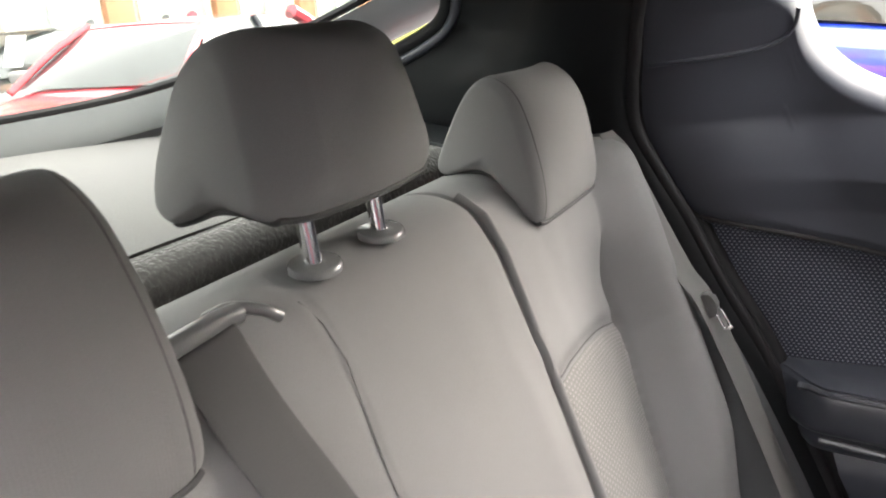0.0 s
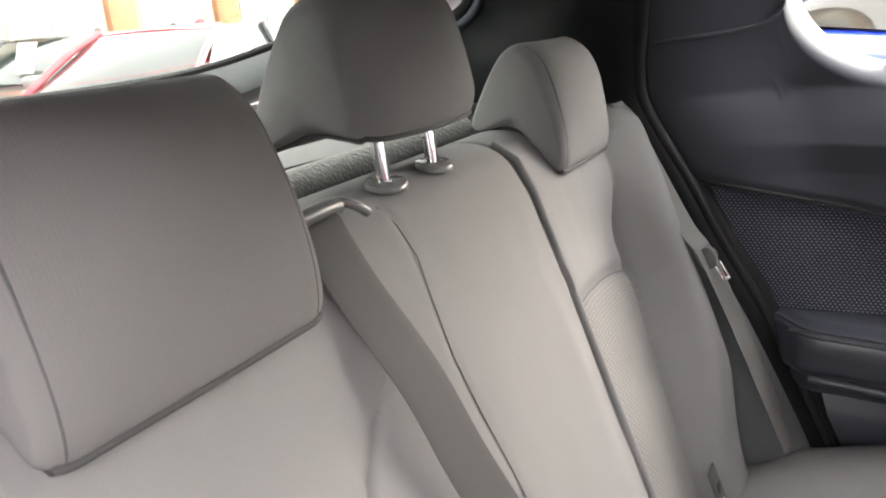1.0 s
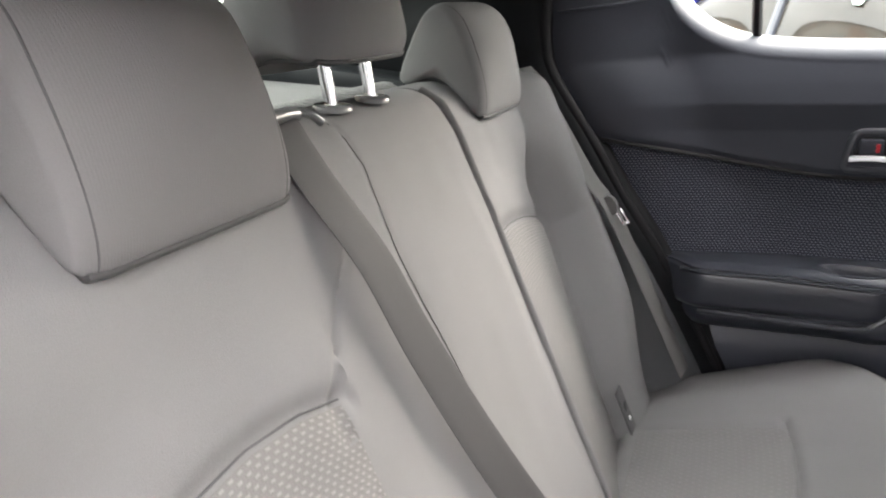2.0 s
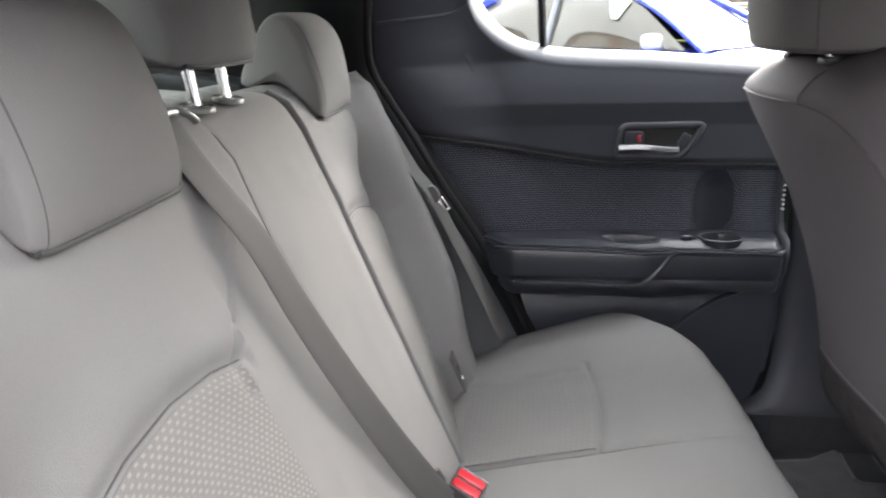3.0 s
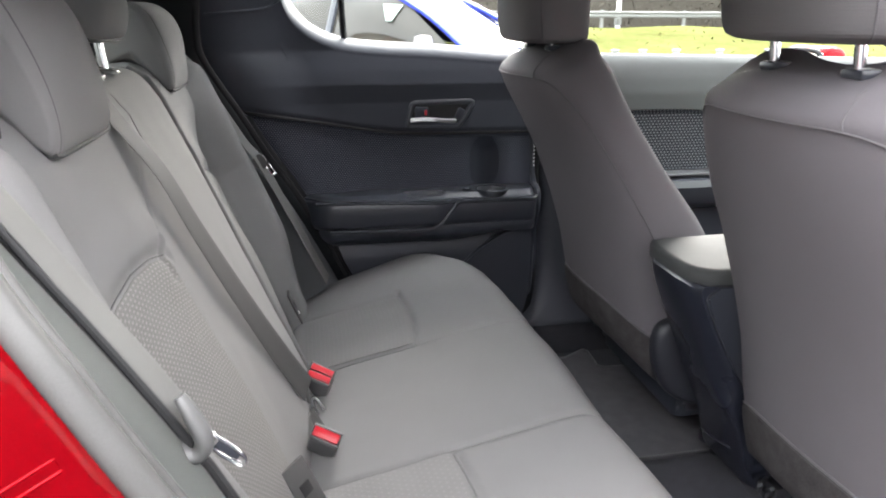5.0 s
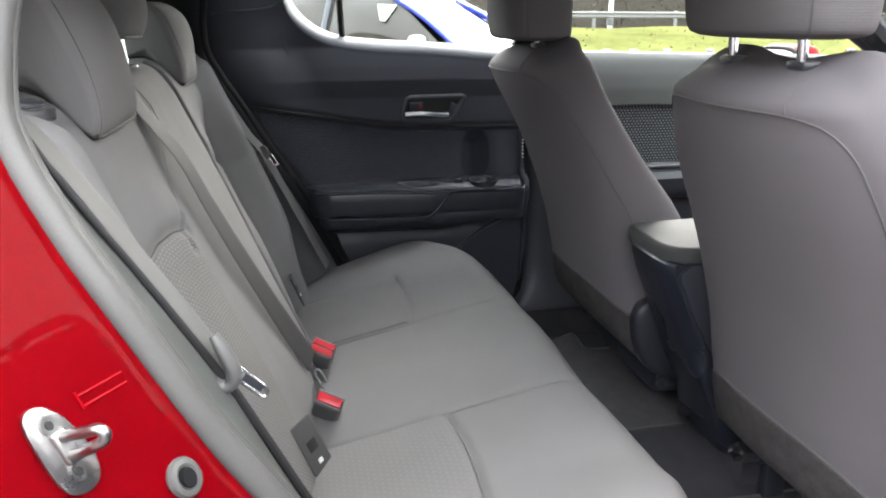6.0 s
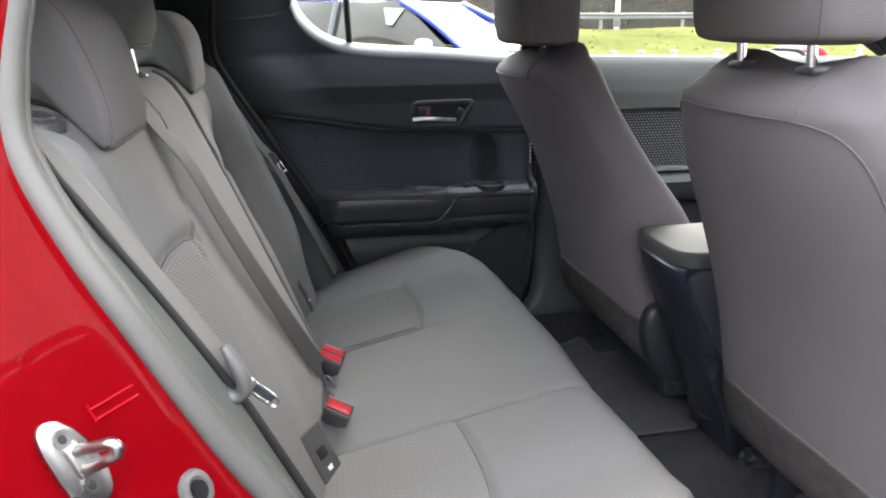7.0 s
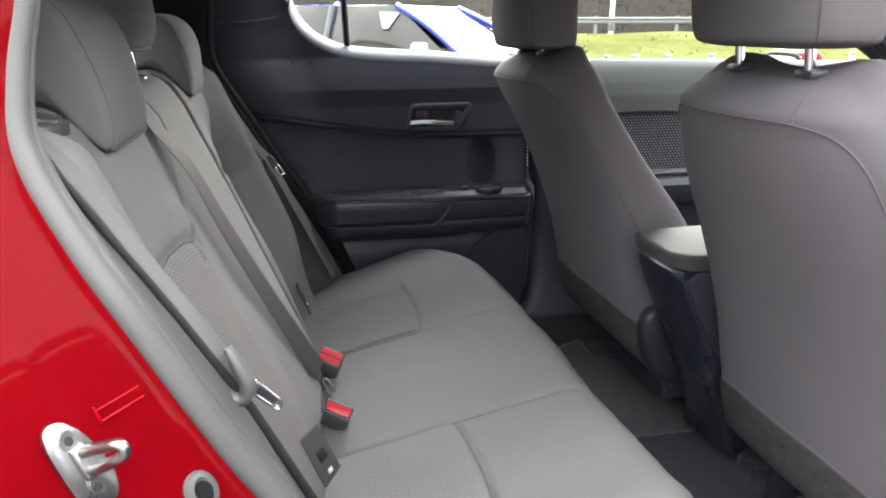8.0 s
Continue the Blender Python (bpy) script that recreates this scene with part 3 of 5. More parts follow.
def side_pad_near():
    """Moulded trim panel from the door seal in to the slot beside the backrest, with a rolled inner edge."""
    A = [p for p in catmull(APERTURE[2:10], 8)]
    loops = []
    for k in np.linspace(0, 1, 12):
        loops.append([Vector(((p.x - .024) * (1 - k) + k * lerp(PAD_EDGE, p.z) + .004 * math.sin(math.pi * k), -(p.y + .024) * (1 - k) - .606 * k, p.z)) for p in A])
    for dx, y in ((-.004, -.6035), (-.012, -.602), (-.03, -.601), (-.05, -.600)):
        loops.append([Vector((lerp(PAD_EDGE, p.z) + dx, y, p.z)) for p in A])
    f = skin(loops, cap=False, ring=False)
    bmesh.ops.solidify(f, geom=f.faces[:], thickness=0.003)
    tagged(part("side_pad", f, M_PAD), "grey-green moulded trim beside the backrest by the open door", "car trim", kind="structure")
    # Black tube added in place of the shade that fills the narrow slot.
    gap_line = [Vector((lerp(PAD_EDGE, p.z) + .004, -.6025, p.z)) for p in A]
    tagged(part("pad_gap_shade", tube(gap_line, lambda k: .0052 - .0026 * smooth01(1.2 * k - .1), 8), M_BLACKGAP), "black line standing in for shade along the trim's inner edge", "car trim", kind="structure")
    # Black sheet added deeper in the slot, where there is only shade.
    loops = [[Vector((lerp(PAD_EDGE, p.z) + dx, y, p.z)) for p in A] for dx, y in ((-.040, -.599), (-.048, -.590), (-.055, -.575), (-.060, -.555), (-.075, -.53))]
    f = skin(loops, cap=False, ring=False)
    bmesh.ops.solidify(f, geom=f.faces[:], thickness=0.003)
    tagged(part("slot_shade", f, M_BLACKGAP), "black sheet standing in for shade in the slot beside the backrest", "car trim", kind="structure")


M_PAD = mat("grey_green_pad", (0.15, 0.157, 0.148), 0.6, vary=0.1, scale=5, grain=900, bump=0.25, spec=0.4)
M_FARPAD = mat("grey_pad_cloth", (0.13, 0.137, 0.142), 0.8, vary=0.1, grain=900, bump=0.3, spec=0.15)
side_pad_far()
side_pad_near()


# ---- rear: parcel shelf, tailgate, rear window ----
def tailgate():
    sh = thing("parcel_shelf", "fuzzy beige-grey felt parcel shelf with a dark rolled front", "parcel shelf")

    def top(u, v):
        x, y = -.46 - .46 * u, -.55 + 1.1 * v
        return Vector((x, y, 1.185 + .085 * (-.46 - x) - .01 * math.cos(math.pi * 2 * v)))
    part("panel", shell(top, lambda u, v: top(u, v) - Vector((0, 0, .02)), 16, 24), M_SHELF, sh)
    part("front_roll", tube([(-.455, y, 1.158) for y in np.linspace(-.55, .55, 24)], .034, 14), M_SHELFD, sh, "dark fuzzy rolled felt edge")
    for s in (-1, 1):
        part("side_support", rbox(.5, .10, .05, .012, pose(-.66, s * .54, 1.205, 0, 8.5, 0)), M_PILLAR, sh)
    W = [(-.935, 0, 1.268), (-.92, .25, 1.272), (-.89, .39, 1.286), (-.80, .49, 1.322), (-.66, .54, 1.372), (-.52, .53, 1.418), (-.40, .50, 1.46)]
    W = [(x, -y, z) for x, y, z in W[:0:-1]] + W
    W = catmull(W, 6)
    tg = thing("tailgate", "closed tailgate with satin grey inner trim round the window", "tailgate")
    loops = []
    for dx, sy, dz in ((.0, 1, .0), (.015, .985, -.012), (.03, .975, -.03), (.035, .985, -.048), (.02, 1.03, -.065), (-.02, 1.08, -.08)):
        loops.append([Vector((p.x + dx, p.y * sy + math.copysign(.10 * smooth01((p.z - 1.30) / .1) * (-dz / .08), p.y), p.z + dz * (1 - .35 * smooth01((p.z - 1.3) / .1)))) for p in W])
    f = skin(loops, cap=False, ring=False)
    bmesh.ops.solidify(f, geom=f.faces[:], thickness=0.006)
    part("inner_trim", f, M_GREYTRIM, tg)
    part("window_edge", tube([p + Vector((-.012, 0, .004)) for p in W], .007, 8), M_RUBBER, tg)
    for s in (-1, 1):
        part("opening_seal", tube(catmull([side(p, s) for p in ((-.86, .590, 1.235), (-.74, .600, 1.272), (-.64, .602, 1.298), (-.53, .60, 1.340), (-.485, .592, 1.365), (-.465, .58, 1.40), (-.45, .56, 1.45))], 8), .012, 10), M_RUBBER, tg)
        part("opening_rim", tube(catmull([side(p, s) for p in ((-.85, .584, 1.220), (-.73, .594, 1.256), (-.625, .596, 1.283), (-.515, .594, 1.327), (-.468, .586, 1.357), (-.447, .574, 1.40), (-.432, .554, 1.45))], 8), .008, 10), M_GLOSSY, tg)

    def gl(u, v):
        i = u * (len(W) - 1)
        a = W[int(i)].lerp(W[min(int(i) + 1, len(W) - 1)], i % 1)
        top_p = Vector((-.40, a.y * .95, 1.465))
        return a.lerp(top_p, v) + Vector((-.012, 0, .006))
    g = part("window_pane", shell(gl, lambda u, v: gl(u, v) + Vector((-.002, 0, .003)), 24, 6), M_TINT, tg, "lightly tinted rear window pane")
    low = part("lower_panel", rbox(.06, 1.3, .9, .02, pose(-1.08, 0, .8)), M_PAINT, tg)
    part("boot_floor", rbox(.62, 1.1, .04, .01, pose(-.72, 0, .72)), M_CARPET, tg)


M_GREYTRIM = mat("grey_satin_trim", (0.075, 0.080, 0.083), 0.42, vary=0.1, scale=4, grain=900, bump=0.15)
tailgate()

# ---- rear seat ----
PROFILE = catmull([(.035, 0, .55), (.02, 0, .585), (-.055, 0, .773), (-.13, 0, .962), (-.195, 0, 1.125), (-.215, 0, 1.165), (-.24, 0, 1.195), (-.275, 0, 1.207),
                   (-.315, 0, 1.203), (-.345, 0, 1.185), (-.358, 0, 1.15), (-.36, 0, 1.08)], 16)
_len = [0.0]
for _a, _b in zip(PROFILE, PROFILE[1:]):
    _len.append(_len[-1] + (_b - _a).length)


def profile(v):
    d = v * _len[-1]
    x = float(np.interp(d, _len, [p.x for p in PROFILE]))
    z = float(np.interp(d, _len, [p.z for p in PROFILE]))
    e = 0.004
    x2, z2 = (float(np.interp(min(d + e, _len[-1]), _len, [c[k] for c in PROFILE])) for k in (0, 2))
    x1, z1 = (float(np.interp(max(d - e, 0), _len, [c[k] for c in PROFILE])) for k in (0, 2))
    t = Vector((x2 - x1, 0, z2 - z1)).normalized()
    return Vector((x, 0, z)), Vector((t.z, 0, -t.x)), d


def on_back(y, z, d=0.0):
    """A point of the backrest's front plane, d proud of it."""
    return Vector((.02 - .398 * (z - .585) + .929 * d, y, z + .370 * d))


CREASE = [(.58, .42), (.75, .425), (.85, .445), (.96, .472), (1.1, .47), (1.2, .46)]
ARCH = [(.19, 1.005), (.215, 1.015), (.26, 1.026), (.31, 1.029), (.37, 1.021), (.43, 1.002), (.48, .978)]


FAR_ARCH = [(.19, 1.016), (.215, 1.015), (.27, 1.015), (.33, 1.009), (.39, 1.000), (.43, .992), (.48, .979)]


def arch(y):
    return lerp(FAR_ARCH, y) if y > 0 else lerp(ARCH, -y) - .012


def seam_y(z):
    return lerp([(.6, .0), (.8, -.022), (1.0, -.047), (1.07, -.052), (1.14, -.045), (1.18, -.041), (1.2, -.042)], z)


def bump_back(y, z, rear=False):
    """Padding of the backrest over its plane: bolsters, grooves along the seams, the sunk insert."""
    w = abs(y)
    d = 0.0
    fade = smooth01((1.15 - z) / .16)
    yc = lerp(CREASE, z)
    if w > .15:
        sunk = .034 * smooth01((w - .20) / (yc - .20)) * smooth01((1.14 - z) / .12)
        d -= sunk
        if w > yc:
            h = ((.038 if y > 0 else .032) * smooth01((z - (.60 if y > 0 else .42)) / .22) + sunk) * smooth01((1.212 - z) / .05)
            d += h * (1 - math.log(1 + math.exp((1 - (w - yc) / (.036 if y < 0 else .062)) * 7)) / math.log(1 + math.exp(7)))
        d -= .003 * math.exp(-((w - yc) / .004) ** 2) * fade
        if .2 < w < .5:
            d -= .006 * math.exp(-((z - arch(y)) / .011) ** 2) * smooth01((yc + .01 - w) / .02)
            d += .005 * math.exp(-((z - arch(y) - .03) / .03) ** 2) * smooth01((yc - w) / .04)
        d += .010 * math.exp(-((w - .33) / .1) ** 2) * math.exp(-((z - .80) / .12) ** 2)
    if y < .203:
        d += .010 * smooth01((.215 - abs(y - .075)) / .15) * smooth01((.203 - y) / .06) * fade
    if y < 0 and .97 < z < 1.12:
        yl = lerp([(.97, -.228), (.998, -.226), (1.03, -.205), (1.07, -.160), (1.11, -.10)], z)
        d -= .005 * math.exp(-((y - yl) / .007) ** 2) * smooth01((1.12 - z) / .04)
    d += .0022 * noise.noise((y * 8, z * 8, 1.7)) + .0010 * noise.noise((y * 21, z * 15, 4.2))
    if abs(y + .04) < .06:
        d -= .0016 * math.exp(-((y - seam_y(z)) / .003) ** 2)
    return d


rear_seat = thing("rear_seat", "grey cloth rear bench with split backrest and patterned inserts", "car seat")


def backrest(label, y0, y1, nu):

    def rounding(y):
        return .007 if abs(y) < .3 else .026

    def base(u, v, off):
        y = y0 + (y1 - y0) * u
        e = min(y - y0, y1 - y)
        r = rounding(y)
        drop = r - math.sqrt(max(r * r - (r - min(e, r)) ** 2, 0))
        p, n, d = profile(v)
        return p + n * ((bump_back(y, p.z) * smooth01((p.x + .262) / .03)) - drop + off) + Vector((0, y, 0))
    bm = shell(lambda u, v: base(u, v, 0), lambda u, v: base(u, v, -.05), nu, 250)
    return part("backrest", bm, M_SEAT, rear_seat, label)


far_back = backrest("narrow folding backrest in grey cloth", .2035, .586, 96)
near_back = backrest("wide folding backrest in grey cloth", -.562, .2015, 170)


def back_insert(th, s):
    def pt(u, v, o):
        z1 = .60
        zz = z1 + v * .4
        wi = lerp([(.6, .214), (.8, .215), (1.0, .217)], zz)
        wo = lerp(CREASE, zz) - .004
        w = wi + (wo - wi) * u
        z = z1 + v * (arch(s * w) - .006 - z1)
        return on_back(s * w, z, bump_back(s * w, z) + o)
    bm = shell(lambda u, v: pt(u, v, .0010), lambda u, v: pt(u, v, -.004), 40, 60, uv=lambda u, v: (.25 * u, .42 * v))
    part("insert", bm, M_INSERT, th, "woven cloth insert with pale dashes")
    # Dark tube standing in for the soft shading along the insert's top edge.
    A = [on_back(s * w, arch(s * w) - .001, bump_back(s * w, arch(s * w)) + .001) for w in np.linspace(.215, .470, 30)]
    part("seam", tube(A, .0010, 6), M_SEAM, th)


back_insert(far_back, 1)
back_insert(near_back, -1)
part("seam", tube([on_back(seam_y(z), z, bump_back(seam_y(z), z) + .0015) for z in np.linspace(.66, 1.155, 40)] + [Vector((-.225, -.042, 1.181)), Vector((-.242, -.046, 1.197))], .0008, 6), M_SEAMPALE, near_back)
part("split_piping", tube([on_back(.2115, z, -.0015) for z in np.linspace(.6, 1.15, 40)] + [Vector((-.228, .2115, 1.186)), Vector((-.258, .2115, 1.203))], .0062, 10), M_SEAT, far_back, "rounded cloth piping along the split")


def headrest(name, label, prof_xz, y0, y1, taper=0.0, lift=0.0, material=None, r=.03, power=3.0, seams=True, bow=.03, bow0=0.0):
    """A wedge-shaped head restraint: its side outline swept across, with rounded edges and piped seams."""
    th = thing(name, label, "headrest", group="rear headrests")
    P = catmull([(x, 0, z) for x, z in prof_xz], 6, closed=True)
    c = sum(P, Vector()) / len(P)
    yc, hw = (y0 + y1) / 2, (y1 - y0) / 2
    zt, zb = max(p.z for p in P), min(p.z for p in P)
    xb, xf = min(p.x for p in P), max(p.x for p in P)

    def bowed(p, t):
        kx = min(max((p.x - xb) / (xf - xb), 0), 1)
        kz = bow0 + (1 - bow0) * smooth01(1.2 * (p.z - zb) / (zt - zb))
        p.x -= bow * t * t * kx * kz
        return p
    loops = []
    n = 9
    ts = [(-1 + r / hw * (1 - math.cos(math.pi / 2 * k / n)), math.sin(math.pi / 2 * k / n)) for k in range(n + 1)]
    ts = ts + [(-.6, 1.0), (-.3, 1.012), (0, 1.018), (.3, 1.012), (.6, 1.0)] + [(-t, q) for t, q in reversed(ts)]
    for t, q in ts:
        lp = []
        for p in P:
            grow = r * (q - 1)
            dv = p - c
            kk = (dv.length + grow * .5) / dv.length
            w = hw * (1 - taper * ((p.z - zb) / (zt - zb)) ** power)
            lp.append(bowed(Vector((c.x + dv.x * kk, yc + t * w, c.z + dv.z * kk + lift)), t))
        loops.append(lp)

    def capped(lp, out):
        q = sum(lp, Vector()) / len(lp)
        return [[q + (p - q) * k + Vector((0, out * (1 - k * k) * .006, 0)) for p in lp] for k in (.92, .75, .5, .25, .02)]
    loops = capped(loops[0], -1)[::-1] + loops + capped(loops[-1], 1)
    part("cushion", skin(loops), material or M_SEAT, th)
    for sgn in (-1, 1) if seams else ():
        t = sgn * (1 - .55 * r / hw)
        lp = []
        for p in P:
            w = hw * (1 - taper * ((p.z - zb) / (zt - zb)) ** power)
            dv = p - c
            kk = (dv.length - r * .10) / dv.length
            lp.append(bowed(Vector((c.x + dv.x * kk, yc + t * w, c.z + dv.z * kk + lift)), t))
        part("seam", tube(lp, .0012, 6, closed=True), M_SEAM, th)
    else:
        core = loops[5:-5]
        n0, k = len(P), 5
        first, last = core[k], core[-1 - k]
        line = [first[i] for i in range(n0 * 8 // 13, n0)] + [lp[0] for lp in core[k:len(core) - k]] + [last[i] for i in range(n0 - 1, n0 * 8 // 13, -1)]
        mid = Vector((c.x, yc, c.z))
        part("seam", tube([p + (p - mid).normalized() * .0010 for p in line], .0026, 8), M_PIPING, th)
    return th


OUTER = [(-.200, 1.156), (-.189, 1.205), (-.190, 1.258), (-.208, 1.302), (-.243, 1.324), (-.272, 1.312), (-.306, 1.260), (-.328, 1.217), (-.318, 1.203), (-.285, 1.209), (-.262, 1.207), (-.240, 1.195), (-.220, 1.17)]
OUTER_FAR = [(x, z - .012 * max(0, (z - 1.258) / .066)) for x, z in OUTER]
CENTRE = [(-.230, 1.254), (-.213, 1.284), (-.212, 1.335), (-.228, 1.368), (-.27, 1.380), (-.310, 1.364), (-.352, 1.308), (-.368, 1.26), (-.355, 1.242), (-.335, 1.244), (-.305, 1.252), (-.280, 1.254), (-.255, 1.253)]
headrest("outer_headrest", "grey cloth wedge headrest lowered onto the backrest beside the closed door", OUTER_FAR, .283, .472, taper=.05, power=4, bow=.034, r=.024)
headrest("outer_headrest", "grey ribbed wedge headrest lowered onto the backrest by the open door", OUTER, -.380, -.1715, material=M_RIB, taper=.05, power=4, bow=.031, r=.022)
M_GUIDEPL = mat("dark_guide_plastic", (0.14, 0.14, 0.142), 0.2, grain=400, bump=0.05)
M_BUTTON = mat("satin_grey_plastic", (0.050, 0.050, 0.053), 0.28, grain=400, bump=0.03)
centre_hr = headrest("centre_headrest", "grey cloth centre headrest raised on two chrome posts", CENTRE, -.062, .150, taper=.22, power=2, r=.040, seams=False, bow=.062, bow0=.25)

for y in (-.006, .080):
    part("post", cyl(.0070, .10, along((-.258, y, 1.19), (-.268, y, 1.285)), 20), M_CHROME, centre_hr, "chrome post")
for k, y in enumerate((-.006, .080)):
    part("post_guide", joined(prism([(.021 * math.cos(a) * 1.1, .019 * math.sin(a)) for a in np.linspace(0, 2 * math.pi, 28, endpoint=False)], lambda u, v, d, y=y: Vector((-.258 + v, y + u, 1.205 + d - .15 * v)), 0, .006, .003)), M_GUIDEPL, near_back, "dark plastic headrest guide")
oval = [(.036 * math.cos(a), .025 * math.sin(a)) for a in np.linspace(0, 2 * math.pi, 32, endpoint=False)]
guide = part("headrest_guide", prism(oval, lambda u, v, d: Vector((-.236 + v, -.472 + u, 1.200 + d - .2 * v)), -.006, .005, .004, 3), M_BUTTON, near_back, "grey plastic headrest guide with a release button")
part("release_button", prism([(.55 * u, .6 * v) for u, v in oval], lambda u, v, d: Vector((-.236 + v, -.466 + u, 1.205 + d - .2 * v)), -.002, .002, .001), M_GLOSSY, guide)

# ---- rear cushion ----
CPROF = catmull([(-.05, 0, .55), (-.02, 0, .590), (.03, 0, .600), (.13, 0, .622), (.23, 0, .645), (.33, 0, .668), (.40, 0, .684), (.445, 0, .689), (.475, 0, .674), (.487, 0, .635), (.483, 0, .56), (.475, 0, .46), (.47, 0, .38)], 12)
CNEAR = [(0, .487), (.20, .492), (.30, .500), (.40, .506), (.48, .498), (.55, .470), (.60, .42), (.64, .35)]
CFRONT = [(0, .487), (.30, .487), (.40, .480), (.48, .460), (.55, .425), (.60, .375), (.64, .31)]


def cushion_z(y, x):
    w = abs(y)
    d = (.021 if y < 0 else .013) * smooth01((w - .40) / .14) * smooth01((x + .02) / .12)
    e = .645 - w
    r = .045
    if e < r:
        d -= r - math.sqrt(max(r * r - (r - max(e, 0)) ** 2, 0))
    d -= .005 * math.exp(-((w - .187) / .005) ** 2)
    d += .008 * math.exp(-((w) / .12) ** 2)
    if .187 < w < .47:
        d -= .006 * math.exp(-((x - .246 + .012 * ((w - .33) / .14) ** 2) / .006) ** 2)
    d += .0022 * noise.noise((y * 8, x * 8, 7.1)) + .0009 * noise.noise((y * 20, x * 18, 2.2))
    if x < .24:
        d -= .004 * math.exp(-((w - .455) / .006) ** 2)
    return d


def cushion():

    def pt(u, v, o):
        y = -.645 + 1.29 * u
        i = v * (len(CPROF) - 1)
        a, b = CPROF[int(i)], CPROF[min(int(i) + 1, len(CPROF) - 1)]
        p = a.lerp(b, i % 1)
        t = (CPROF[min(int(i) + 1, len(CPROF) - 1)] - CPROF[max(int(i) - 1, 0)]).normalized()
        n = Vector((-t.z, 0, t.x))
        k = (lerp(CFRONT if y > 0 else CNEAR, abs(y)) + .05) / (.487 + .05)
        q = Vector((-.05 + (p.x + .05) * k, y, p.z))
        return q + n * (cushion_z(y, q.x) + o)
    th = part("cushion", shell(lambda u, v: pt(u, v, 0), lambda u, v: pt(u, v, -.06), 250, 210), M_SEAT, rear_seat)
    for s in (-1, 1):
        def ins(u, v, o, s=s):
            w = .196 + u * (.450 - .196)
            x1 = .240 - .012 * ((w - .33) / .14) ** 2
            x = .01 + v * (x1 - .01)
            z = .645 + .22 * (x - .23)
            return Vector((x - .21 * (cushion_z(s * w, x) + o), s * w, z + .977 * (cushion_z(s * w, x) + o)))
        part("insert", shell(lambda u, v: ins(u, v, .003), lambda u, v: ins(u, v, -.004), 30, 30, uv=lambda u, v: (.25 * u, .21 * v)), M_CUSHIN, th, "woven cloth insert with pale dashes")
        E = []
        for w in np.linspace(.196, .448, 26):
            x = .245 - .012 * ((w - .33) / .14) ** 2
            E.append(Vector((x, s * w, .645 + .22 * (x - .23) + cushion_z(s * w, x) + .0012)))
        for x in np.linspace(.205, .02, 22):
            E.append(Vector((x, s * .4535, .645 + .22 * (x - .23) + cushion_z(s * .4535, x) + .0012)))
        part("seam", tube(E, .0013, 6), M_SEAMPALE, th)
        F = []
        for x in np.linspace(.0, .44, 40):
            z = .645 + .22 * (x - .23) - (.004 if x > .42 else 0)
            F.append(Vector((x, s * .187, z + cushion_z(s * .187, x) + .0015)))
        part("seam", tube(F, .0010, 6), M_SEAMPALE, th)
    return th


cushion()


# ---- belts and buckles ----
M_TONGUE = mat("light_grey_belt_plastic", (0.085, 0.085, 0.085), 0.45, vary=0.1, grain=600, bump=0.1)


def far_belt():
    b = thing("seat_belt", "grey webbing seat belt hanging beside the closed door", "seat belt", group="rear seat belts")
    top = [(-.216, .570, 1.206), (-.200, .568, 1.18), (-.150, .570, 1.09), (-.105, .575, 1.01), (-.075, .580, .968), (-.03, .59, .87), (.025, .59, .75), (.07, .59, .65)]
    part("webbing", strip(top, (.25, 1, .05), .047), M_BELT, b)
    t = Vector((.53, 0, -.85))
    a = Vector((-.03, 1, -.03))
    a = (a - a.dot(t) * t).normalized()
    mt = Matrix((t.cross(a).normalized(), a, t)).transposed().to_4x4()
    mt.translation = (-.074, .582, .962)
    tq = [(p.x, p.y) for p in catmull([(-.011, -.014, 0), (.008, -.017, 0), (.015, -.007, 0), (.013, .010, 0), (.004, .017, 0), (-.008, .013, 0), (-.014, 0, 0)], 4, closed=True)]
    tg = part("tongue", prism(tq, lambda u, v, d: mt @ Vector((u, d, v)), -.010, .010, .005, 3), M_TONGUE, b, "grey plastic belt tongue")
    part("tongue_plate", joined(*[rbox(.0035, .003, .031, .001, mt @ pose(.010 + o, 0, .028)) for o in (-.005, .005)], rbox(.014, .003, .006, .001, mt @ pose(.010, 0, .042))), M_CHROME, tg, "chrome tongue plate")


